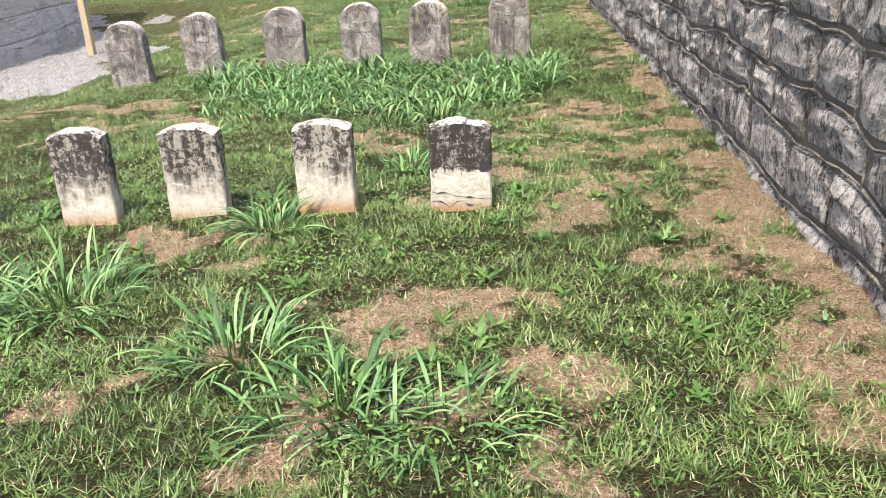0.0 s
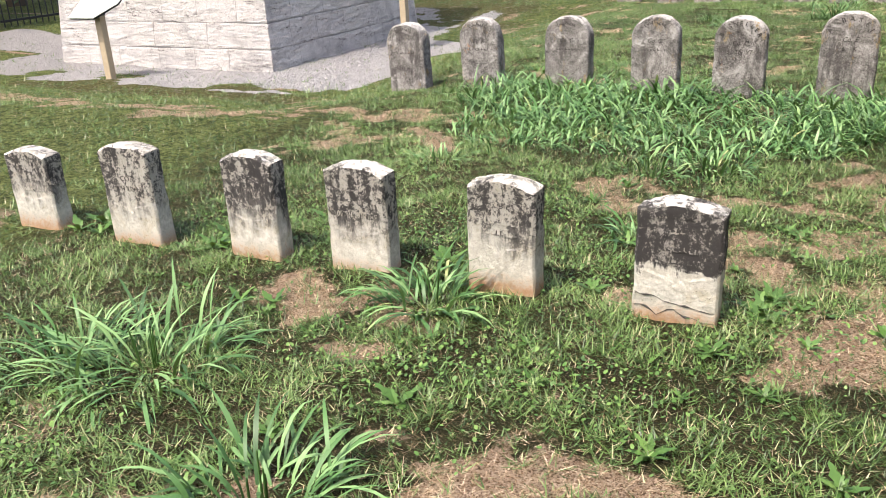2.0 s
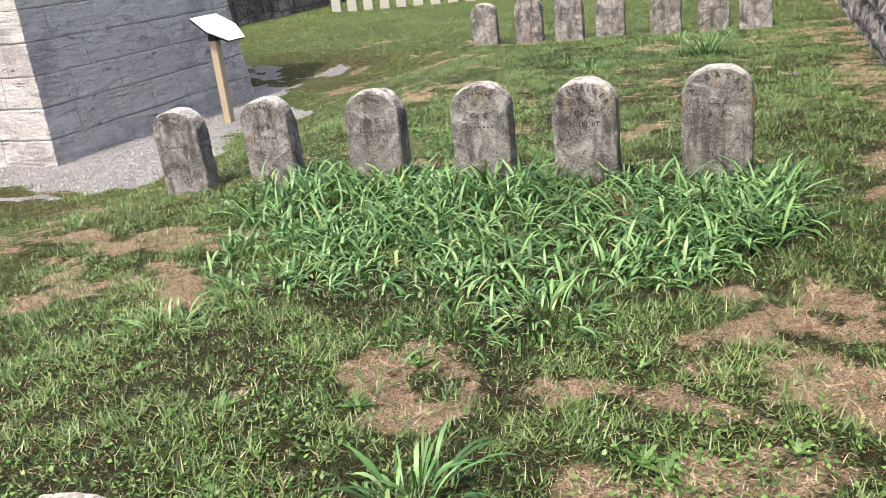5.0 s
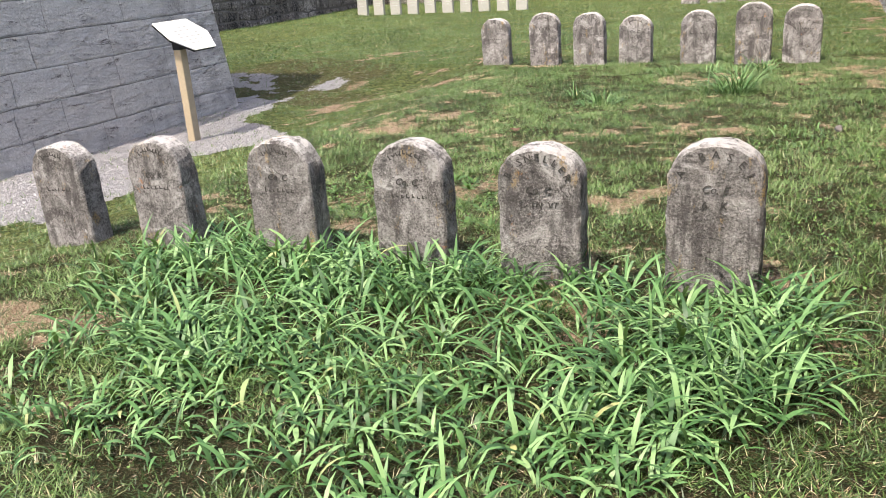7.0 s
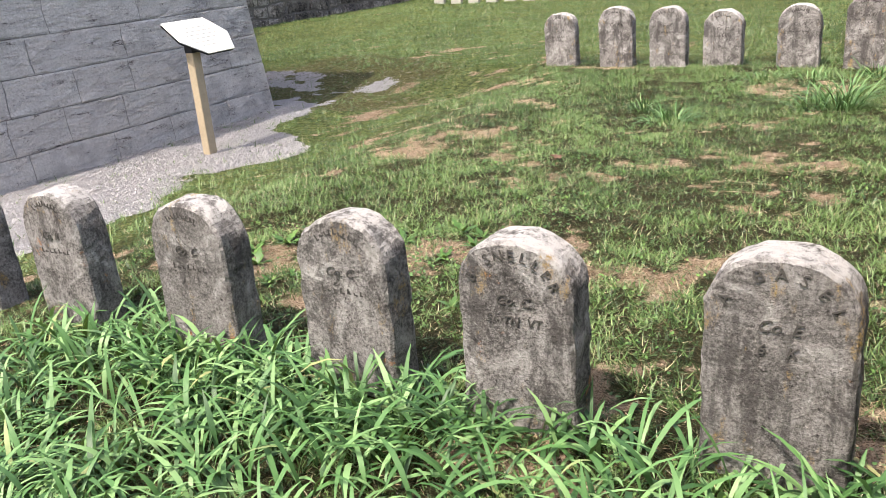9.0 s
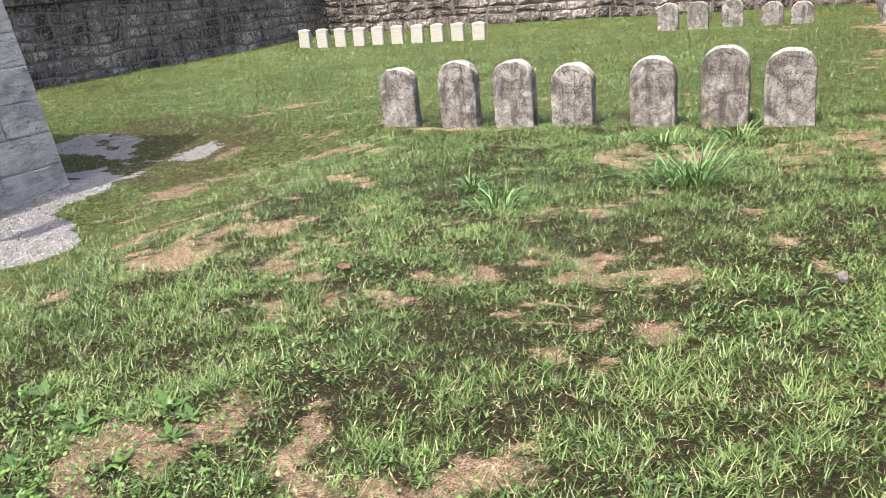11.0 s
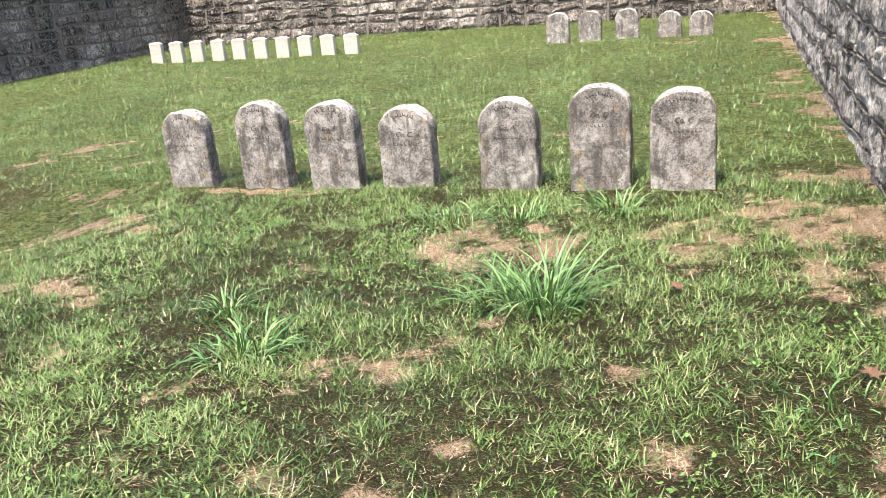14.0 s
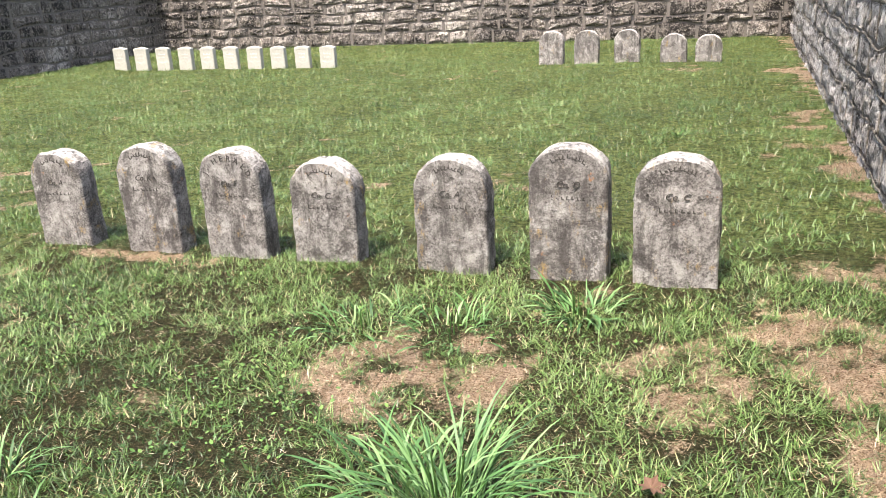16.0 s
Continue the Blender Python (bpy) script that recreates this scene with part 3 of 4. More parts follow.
# ---------------------------------------------------------------- monument
def build_monument():
    mon = tagged(new("monument"), "tall battered monument base of pale squared limestone blocks", "monument")
    west, south, east, north, foot, top = MON
    rnd = random.Random(4)

    def inset(z):
        return (z - foot) * BATTER

    def seat(i, u):
        return 0.010 * noise.noise((u * 2.3, i * 3.1, 4.0)) + 0.005 * noise.noise((u * 9.0, i * 2.7, 1.0))

    core = []
    for z in (foot, top):
        d = inset(z) + 0.02
        core += [(west + d, south + d, z), (east - d, south + d, z), (east - d, north - d, z), (west + d, north - d, z)]
    part("core", core, [[3, 2, 1, 0], [4, 5, 6, 7]] + [[i, (i + 1) % 4, (i + 1) % 4 + 4, i + 4] for i in range(4)], M_MORTAR, mon)
    zs = [foot, 0.02]
    while zs[-1] < top - 0.2:
        zs.append(zs[-1] + 0.325)
    for side in range(4):
        for i in range(len(zs) - 1):
            za, zb = zs[i] + 0.003, zs[i + 1] - 0.003
            lo = [(west, south), (east, south), (east, north), (west, north)]
            (ax, ay), (bx, by) = lo[side], lo[(side + 1) % 4]
            size = math.hypot(bx - ax, by - ay)
            d = (bx - ax) / size, (by - ay) / size
            inn = -d[1], d[0]
            cuts, u = [0.0], rnd.uniform(0.45, 0.95)
            while u < size - 0.4:
                cuts.append(u)
                u += rnd.uniform(0.55, 1.05)
            cuts.append(size)
            for j in range(len(cuts) - 1):
                vs, fs, C, Rr = [], [], 8, 5
                for r in range(Rr + 1):
                    t = (0, 0.05, 0.33, 0.66, 0.95, 1)[r]
                    for c in range(C + 1):
                        s = (0, 0.02, 0.15, 0.35, 0.5, 0.65, 0.85, 0.98, 1)[c]
                        ua = cuts[j] + (0.003 if j else 0)
                        ub = cuts[j + 1] - (0.003 if j < len(cuts) - 2 else 0)
                        uu = ua + (ub - ua) * s
                        uu += 0.02 * noise.noise((cuts[j] * 3 if s < 0.5 else cuts[j + 1] * 3, t * 3 + i, side)) * (0 < j + (s > 0.5) < len(cuts) - 1)
                        lo_z = za + (seat(i, uu) if i else 0)
                        z = lo_z + (zb + seat(i + 1, uu) - lo_z) * t
                        ins = inset(z)
                        uu = min(max(uu, ins), size - ins)
                        e = 0.006 if r in (0, Rr) or (c == 0 and j) or (c == C and j < len(cuts) - 2) else 0.0
                        n = ins + e + (noise.noise((uu * 5, z * 9, side * 7.0)) * 0.014 if not e else 0)
                        if (c == 0 and j == 0) or (c == C and j == len(cuts) - 2):
                            n = ins
                        vs.append((ax + d[0] * uu + inn[0] * n, ay + d[1] * uu + inn[1] * n, z))
                for r in range(Rr):
                    for c in range(C):
                        k = r * (C + 1) + c
                        fs.append([k, k + 1, k + C + 2, k + C + 1])
                part("block", vs, fs, M_MONU, mon)
    d = inset(top) - 0.12
    part("cap_slab", *box(west + d, south + d, top, east - d, north - d, top + 0.22, 0.03), M_MONU, mon)


build_monument()


# ---------------------------------------------------------------- headstones
def ring_at(poly, cx, cz, angles):
    out = []
    for w in angles:
        dx, dz, best = math.cos(w), math.sin(w), 0
        for (x0, z0), (x1, z1) in zip(poly, poly[1:] + poly[:1]):
            ex, ez = x1 - x0, z1 - z0
            det = dx * ez - dz * ex
            if abs(det) < 1e-12:
                continue
            s = ((x0 - cx) * ez - (z0 - cz) * ex) / det
            q = ((x0 - cx) * dz - (z0 - cz) * dx) / det
            if s > 0 and -1e-9 <= q <= 1 + 1e-9:
                best = max(best, s)
        out.append((cx + dx * best, cz + dz * best))
    return out


def arch(w, h, rise, n=20, flare=0.0):
    """The outline of a slab with a curved top: rise is the height of the curve."""
    out = [(-w / 2 + flare, -0.15), (w / 2 - flare, -0.15)]
    if rise < w * 0.25:
        rad = (rise * rise + w * w / 4) / (2 * rise)
        half = math.asin(min(1, w / 2 / rad))
        for i in range(n + 1):
            t = half - 2 * half * i / n
            out.append((rad * math.sin(t), h - rad + rad * math.cos(t)))
    else:
        for i in range(n + 1):
            t = math.pi * i / n
            out.append((w / 2 * math.copysign(abs(math.cos(t)) ** 0.92, math.cos(t)), h - rise + rise * math.sin(t)))
    return out


def slab(w, h, rise, thick, seed, shield=None, worn=0.004):
    poly = arch(w, h, rise)
    cx, cz = 0.0, h * 0.55
    angles = sorted({round(math.atan2(z - cz, x - cx), 5) for x, z in poly} | {round(-math.pi + 2 * math.pi * i / 56, 5) for i in range(56)})
    base = ring_at(poly, cx, cz, angles)
    n = len(angles)

    def wob(x, y, z, k):
        return noise.noise((x * 11 + seed * 3.7, y * 11, z * 11)) * k + noise.noise((x * 37 + seed, y * 30, z * 37)) * k * 0.6

    def ring(inset, y, k):
        out = []
        for x, z in base:
            d = math.hypot(x - cx, z - cz)
            s = max(0, d - inset + wob(x, y, z, k)) / d
            out.append((cx + (x - cx) * s, y + wob(z, x, y, k * 0.35), cz + (z - cz) * s))
        return out

    rings = [ring(0.014, thick, worn), ring(0.0, thick - 0.014, worn), ring(0, thick * 0.66, worn), ring(0, thick * 0.33, worn), ring(0.0, 0.012, worn), ring(0.011, 0.0, worn)]
    if shield:
        inner = ring_at(shield, cx, cz, angles)
        for s, y in ((1.0, 0.0), (0.90, 0.0035), (0.65, 0.004), (0.3, 0.004)):
            rings.append([(cx + (x - cx) * s, y + wob(x, 5, z, 0.0012), cz + (z - cz) * s) for x, z in inner])
    else:
        for s in (0.82, 0.62, 0.42, 0.2):
            rings.append([(cx + (x - cx) * s, wob(x, 5, z, 0.003), cz + (z - cz) * s) for x, z in base])
    vs = [p for r in rings for p in r]
    fs = []
    for i in range(len(rings) - 1):
        for j in range(n):
            k = (j + 1) % n
            fs.append([i * n + j, i * n + k, (i + 1) * n + k, (i + 1) * n + j][::-1])
    fs.append([j for j in range(n)])
    fs.append([(len(rings) - 1) * n + j for j in range(n)][::-1])
    return vs, fs


GLYPHS = {}


def glyphs(text, size, slant=0.0):
    """The built-in font's letters as one flat mesh, centred, in the x-z plane."""
    key = (text, size, slant)
    if key not in GLYPHS:
        cu = bpy.data.curves.new("letters", "FONT")
        cu.body, cu.size, cu.align_x, cu.shear, cu.extrude, cu.resolution_u = text, size, "CENTER", slant, 0.0015, 2
        tmp = new("letters", cu)
        me = bpy.data.meshes.new_from_object(tmp.evaluated_get(bpy.context.evaluated_depsgraph_get()))
        GLYPHS[key] = [(q.co.x, q.co.z, q.co.y) for q in me.vertices], [list(p.vertices) for p in me.polygons]
        bpy.data.objects.remove(tmp)
        bpy.data.meshes.remove(me)
    return GLYPHS[key]


def line_of(text, size, z, y, slant=0.0):
    vs, fs = glyphs(text, size, slant)
    return [(p[0], p[1] + y, p[2] + z) for p in vs], fs


def curved(text, size, rad, cz, y, spread):
    out = []
    for i, ch in enumerate(text):
        if ch == " ":
            continue
        w = spread * (0.5 - i / max(1, len(text) - 1))
        vs, fs = glyphs(ch, size)
        c, s = math.cos(w), math.sin(w)
        out.append(([(p[0] * c - p[2] * s - rad * s, p[1] + y, p[0] * s + p[2] * c + rad * c + cz) for p in vs], fs))
    return merged(out)


def bars(widths, z, y, tall=0.026, gap=0.012, rad=0.0, cz=0.0):
    """Worn, unreadable lettering: plain strokes of its size, level or on an arc."""
    total = sum(widths) + gap * (len(widths) - 1)
    x, out = -total / 2, []
    for i, w in enumerate(widths):
        a, b = 0.5 - 0.13 * (i * 7 % 4), 0.5 - 0.11 * (i * 5 % 3)
        upright = box(-0.0026, -0.001, -tall * b, 0.0026, 0.002, tall * a)
        level = -tall * b + (tall * (a + b) - 0.005) * (i * 3 % 3) / 2
        v, f = merged([upright, box(0.003, -0.001, level, 0.003 + w, 0.002, level + 0.005)])
        tilt = 0.22 * math.sin(i * 2.3)
        v = [(p[0] + tilt * p[2], p[1], p[2]) for p in v]
        m = x + w / 2
        if rad:
            t = -m / rad
            c, s = math.cos(t), math.sin(t)
            v = [(p[0] * c - p[2] * s - rad * s, p[1] + y, p[0] * s + p[2] * c + rad * c + cz) for p in v]
        else:
            v = [(p[0] + m, p[1] + y, p[2] + z + (0.003 if i % 3 == 0 else 0)) for p in v]
        out.append((v, f))
        x += w + gap
    return merged(out)


def strokes(n, seed):
    r = random.Random(seed)
    return [r.choice((0.006, 0.009, 0.014)) for _ in range(n)]


def headstone(label, group, x, y, z, body, body_mat, lines, line_mat, turn=0.0, lean=0.0, back=0.0):
    top = tagged(new("headstone"), label, "gravestone", group)
    top.matrix_world = pose(x, y, z, back, lean, turn)
    part("slab", *body, body_mat, top)
    for v, f in lines:
        worn = body_mat in (M_MARBLE, M_MARBLE_BLACK) and len(f) % 6 == 0
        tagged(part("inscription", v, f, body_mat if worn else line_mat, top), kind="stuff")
    return top


def ground_z(x, y):
    return float(height(np.array([x]), np.array([y]))[0])


def shield_outline(w, h):
    s = w / 2 - 0.028
    t, b = h - 0.055, h * 0.40
    out = [(-s, b + 0.03), (-s * 0.55, b + 0.012), (-s * 0.2, b + 0.004), (0, b - 0.03), (s * 0.2, b + 0.004), (s * 0.55, b + 0.012), (s, b + 0.03), (s, t - 0.03)]
    for i in range(9):
        u = 1 - 2 * i / 8
        out.append((s * 0.97 * u, t - 0.012 + 0.022 * (1 - u * u)))
    return out + [(-s, t - 0.03)]


# shield stones: centre x, foot z, width, height, turn, lean, words
SHIELD = [(-3.74, -0.08, .33, .48, 0, -1, ()), (-2.97, -0.082, .33, .565, 2, -1.5, ("CO.", "107TH ILL. INF.")), (-2.18, -0.05, .30, .55, 0, 0, ("107TH", "ILL. INF.")),
          (-1.58, -0.04, .31, .54, 0, 0, ("CO. C", "107TH ILL. INF.")), (-0.89, 0.0, .30, .50, -1, 1, ()), (-0.18, -0.025, .315, .505, 1, 1, ())]
for i, (x, z, w, h, turn, lean, words) in enumerate(SHIELD):
    lines = [bars(strokes(8, i), 0, 0.0025, 0.026, 0.009, w * 0.42, h - 0.055 - w * 0.42 - 0.05)]
    zz = h - 0.19
    for word in words:
        lines.append(line_of(word, 0.042 if len(word) < 10 else 0.036, zz, 0.0025))
        zz -= 0.05
    if not words:
        lines.append(bars(strokes(7, i + 40), zz + 0.012, 0.0025, 0.024, 0.012))
        lines.append(bars(strokes(9, i + 50), zz - 0.035, 0.0025, 0.026, 0.011))
    headstone("white marble shield headstone with blackened top and reddened foot" if i != 5 else "blackened marble shield headstone with cracked pale foot", "row of shield headstones",
              x, 4.12, z, slab(w, h, 0.035, 0.115, i + 1, shield_outline(w, h), 0.007), M_MARBLE_BLACK if i == 5 else M_MARBLE, lines, M_RAISED, turn, lean)

cracked = scene.objects["headstone.005"]
for z, amp in ((0.085, 0.018), (0.135, 0.012)):
    pts = [(-0.15 + 0.3 * i / 14, -0.002, z + amp * 1.6 * noise.noise((i * 0.37, z * 70, 2.0)) + 0.006 * noise.noise((i * 1.3, z * 50, 1.0)) - 0.03 * i / 14) for i in range(15)]
    part("crack", *tube(pts, [0.0008 + 0.0035 * (i % 7 == 2) + 0.0012 * (i % 3 == 0) for i in range(15)], 5), M_CUT_SHADE, cracked, "dark open crack")

# arched stones: centre x, row y, foot z, width, height, turn, lean, curved name, company
ARCHED = [(-3.50, 7.98, 0.02, .375, .57, 0, -2.0, "", ""), (-2.755, 7.98, 0.04, .36, .60, 0, -2.0, "", "Co. K"), (-1.97, 8.0, 0.05, .385, .61, 0, 0, "", "Co. C"),
          (-1.235, 8.0, 0.05, .372, .62, 0, 0, "", "Co. C"), (-0.585, 8.0, 0.05, .383, .615, 0, 0, "B SNELLER", "Co. C"), (0.168, 8.0, 0.05, .385, .655, 0, 0, "A BASEL", "Co. E"),
          (-3.41, 15.1, 0.0, .373, .63, 1, -1.5, "", "Co. A"), (-2.75, 15.1, 0.0, .384, .68, 0, -1, "", "Co. K"), (-2.17, 15.1, 0.0, .394, .665, 0, -1, "J HERALD", "Co. F"),
          (-1.60, 15.1, 0.0, .394, .615, 0, 0.5, "", "Co. C."), (-0.855, 15.1, 0.0, .40, .65, 0, 0, "", "Co. A"), (-0.235, 15.1, 0.0, .397, .72, 0, 0, "", "Co. D"), (0.29, 15.1, 0.0, .406, .675, 0, 0, "", "Co. C"),
          (-2.32, 24.7, 0.0, .395, .54, 0, 1.5, "", ""), (-1.75, 24.7, 0.0, .385, .54, 0, 1, "", ""), (-1.115, 24.7, 0.03, .387, .51, 0, 0, "", ""), (-0.41, 24.7, 0.0, .39, .455, 0, 0, "", ""), (0.107, 24.7, -0.02, .39, .45, 0, 0, "", "")]
for i, (x, y, z, w, h, turn, lean, name, company) in enumerate(ARCHED):
    crown = h - w * 0.5 + 0.035
    lines = []
    if y < 20:
        if name:
            lines.append(curved(name, 0.047, w * 0.36, h - w * 0.5 - 0.005, -0.0035, 2.2 if len(name) > 6 else 1.4))
        else:
            lines.append(bars(strokes(9, i), 0, -0.001, 0.027, 0.010, w * 0.36, crown - 0.03))
        if company:
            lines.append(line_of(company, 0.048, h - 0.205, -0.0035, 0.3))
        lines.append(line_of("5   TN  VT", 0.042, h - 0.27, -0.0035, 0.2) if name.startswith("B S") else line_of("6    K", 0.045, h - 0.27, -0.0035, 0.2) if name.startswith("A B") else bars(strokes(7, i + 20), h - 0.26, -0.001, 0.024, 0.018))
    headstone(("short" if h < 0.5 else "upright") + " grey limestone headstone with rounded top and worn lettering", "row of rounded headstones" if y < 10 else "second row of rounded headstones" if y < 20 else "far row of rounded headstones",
              x, y, z, slab(w, h, w * 0.44, 0.155, i + 20, None, 0.009), M_ARCH, lines, M_CUT_SHADE, turn, lean)

# ten small clean marble stones near the back wall
for i in range(10):
    x = -10.65 + i * 0.488
    z = -0.01 - 0.006 * i
    w, h = 0.285, 0.475
    headstone("clean white marble headstone with slightly curved top", "row of white headstones", x, 24.6, z, slab(w, h, 0.03, 0.11, i + 60, shield_outline(w, h)), M_CLEAN,
              [bars(strokes(7, i), h - 0.13, 0.0025, 0.03, 0.012), bars(strokes(6, i + 9), h - 0.19, 0.0025, 0.026, 0.012)], M_FAINT, 0, -0.5 if i % 3 else 0.8)


# ---------------------------------------------------------------- reading panels on posts
def reading_panel(x, y, z, turn, tall, out, slope):
    top = tagged(new("reading_panel"), "white slanted information panel on a raw timber post", "sign", "information panels")
    top.matrix_world = pose(x, y, z, 0, 0, turn)
    part("post", *box(-0.05, -0.045, -0.2, 0.05, 0.045, tall - 0.05, 0.006), M_WOOD, top, "square yellow timber post")
    tilt = Matrix.Translation((0, -0.02, tall + 0.03)) @ Matrix.Rotation(radians(slope), 4, "X")
    k = len(out)
    mx, my = sum(p[0] for p in out) / k, sum(p[1] for p in out) / k

    def plate(z0, z1, s):
        vs = [tilt @ Vector((mx + (px - mx) * s, my + (py - my) * s, zz)) for zz in (z0, z1) for px, py in out]
        return vs, [list(range(k))[::-1], list(range(k, 2 * k))] + [[i, (i + 1) % k, (i + 1) % k + k, i + k] for i in range(k)]

    panel = part("panel", *plate(0.0, 0.012, 1.0), M_PANEL, top, "white panel")
    part("backing_plate", *plate(-0.022, -0.002, 0.985), M_IRON, top, "dark backing plate")
    for r in range(6):
        half = (0.13, 0.16, 0.19, 0.19, 0.17, 0.1)[r]
        v, f = box(mx - half, my + 0.11 - r * 0.045, 0.013, mx + half, my + 0.118 - r * 0.045, 0.0145)
        part("text_line", [tilt @ Vector(p) for p in v], f, M_PRINT, panel)
    part("bracket", *box(-0.053, -0.048, tall - 0.10, 0.053, 0.048, tall - 0.03, 0.004), M_IRON, top, "dark steel bracket")


reading_panel(-5.55, 11.55, -0.25, 90, 1.07, [(0.03, -0.21), (0.36, -0.21), (0.45, 0.0), (0.31, 0.21), (-0.20, 0.21), (-0.17, -0.03)], 44)
reading_panel(-8.27, 8.75, -0.24, 0, 0.88, [(-0.32, -0.22), (0.10, -0.22), (0.36, 0.02), (0.38, 0.22), (-0.28, 0.22)], 40)


# ---------------------------------------------------------------- gate and trees outside
def iron_gate():
    g = tagged(new("iron_gate"), "black iron picket gate in the low wall", "gate")
    y0, y1 = 11.0, 14.3
    xx = left_x(12.6)
    for z in (0.12, 1.0):
        part("rail", *box(xx - 0.02, y0, z, xx + 0.02, y1, z + 0.04, 0.004), M_IRON, g)
    y = y0 + 0.06
    while y < y1:
        part("picket", *tube([(xx, y, 0.03), (xx, y, 1.12), (xx, y, 1.2)], [0.011, 0.011, 0.002], 6), M_IRON, g)
        y += 0.13


iron_gate()
v, f = box(left_x(12.6) - 0.25, 10.95, -0.3, left_x(12.6) + 0.15, 14.35, -0.0, 0.02)
tagged(part("gate_sill", v, f, M_LEFT), "worn stone sill under the iron gate", "sill", kind="structure")


def blades(base, length, width, azim, lean, droop, segs, face=None):
    """Arching leaves as ribbons. lean: first angle from upright; droop: how far it bends over by its tip (radians)."""
    n = len(base)
    d = np.stack([np.cos(azim), np.sin(azim), np.zeros(n)], 1)
    side = np.stack([-np.sin(azim), np.cos(azim), np.zeros(n)], 1)
    if face is not None:
        side = side * np.cos(face)[:, None] + d * np.sin(face)[:, None]
    p = base.copy()
    rows = []
    for k in range(segs + 1):
        t = k / segs
        wd = width * (0.55 + 0.9 * t if t < 0.5 else 1.0 * (1 - ((t - 0.5) / 0.5) ** 1.6) + 0.03)
        rows.append(p - side * (wd / 2)[:, None])
        rows.append(p + side * (wd / 2)[:, None])
        w = lean + droop * (t + 0.5 / segs) ** 1.2
        p = p + (length / segs)[:, None] * (d * np.sin(w)[:, None] + np.array([0, 0, 1.0]) * np.cos(w)[:, None])
    co = np.stack(rows, 1).reshape(-1, 3)
    m = 2 * (segs + 1)
    one = np.array([[2 * k, 2 * k + 1, 2 * k + 3, 2 * k + 2] for k in range(segs)])
    quads = (np.arange(n)[:, None, None] * m + one[None]).reshape(-1, 4)
    return co, quads, m


def tree(x, y, h, seed):
    rng = np.random.RandomState(seed)
    t = tagged(new("tree"), "dark leafy tree standing behind the wall", "tree", "trees outside the yard")
    t.matrix_world = pose(x, y, -0.3)
    part("trunk", *tube([(0, 0, 0), (0.1, 0, h * 0.3), (0.05, 0.1, h * 0.6), (0.2, 0.1, h * 0.9)], [0.25, 0.19, 0.12, 0.03]), M_BARK, t)
    for i in range(6):
        w = i * 2.4
        part("limb", *tube([(0.08, 0.05, h * (0.22 + i * 0.08)), (math.cos(w) * h * 0.15, math.sin(w) * h * 0.15, h * (0.3 + i * 0.08)), (math.cos(w) * h * 0.3, math.sin(w) * h * 0.3, h * (0.36 + i * 0.09))], [0.09, 0.06, 0.02], 6), M_BARK, t)
    blob = rng.randn(60, 3) * np.array([h * 0.22, h * 0.22, h * 0.22]) + np.array([0, 0, h * 0.55])
    blob[:, 2] = np.maximum(blob[:, 2], 0.6)
    c = blob[rng.randint(0, 60, 3000)] + rng.randn(3000, 3) * 0.32
    co, q, m = blades(c, rng.uniform(.12, .22, 3000), rng.uniform(.08, .13, 3000), rng.uniform(0, 6.28, 3000), rng.uniform(0.6, 1.8, 3000), rng.uniform(0, 0.7, 3000), 2)
    crown = new("crown", quad_mesh("crown", co, q, M_TREE, np.repeat(rng.rand(3000), m)))
    crown.parent = t


for i, (x, y, h) in enumerate([(-16.5, 11.5, 6), (-17.5, 14.5, 7), (-18.5, 9.0, 7), (-20, 17.5, 8), (-17, 21.5, 6.5), (-17.5, 26.5, 7), (-22, 12.5, 8), (-15.6, 30, 6)]):
    tree(x, y, h, i + 1)


# ---------------------------------------------------------------- grass
def scatter(rng, x0, x1, y0, y1, per):
    n = int((x1 - x0) * (y1 - y0) * per)
    return rng.uniform(x0, x1, n), rng.uniform(y0, y1, n)


def stone_free(x, y):
    ok = (x < RIGHT_X - 0.02) & (y < BACK_Y - 0.03) & (x > left_x(y) + 0.05)
    for row in ARCHED:
        ok &= ~((np.abs(x - row[0]) < row[3] / 2 + 0.01) & (y > row[1] - 0.015) & (y < row[1] + 0.165))
    for row in SHIELD:
        ok &= ~((np.abs(x - row[0]) < row[2] / 2 + 0.01) & (y > 4.105) & (y < 4.245))
    west, south, east, north = MON[:4]
    return ok & ~((x > west) & (x < east) & (y > south) & (y < north))


def place(x, y):
    return np.stack([x, y, height(x, y) - 0.004], 1)


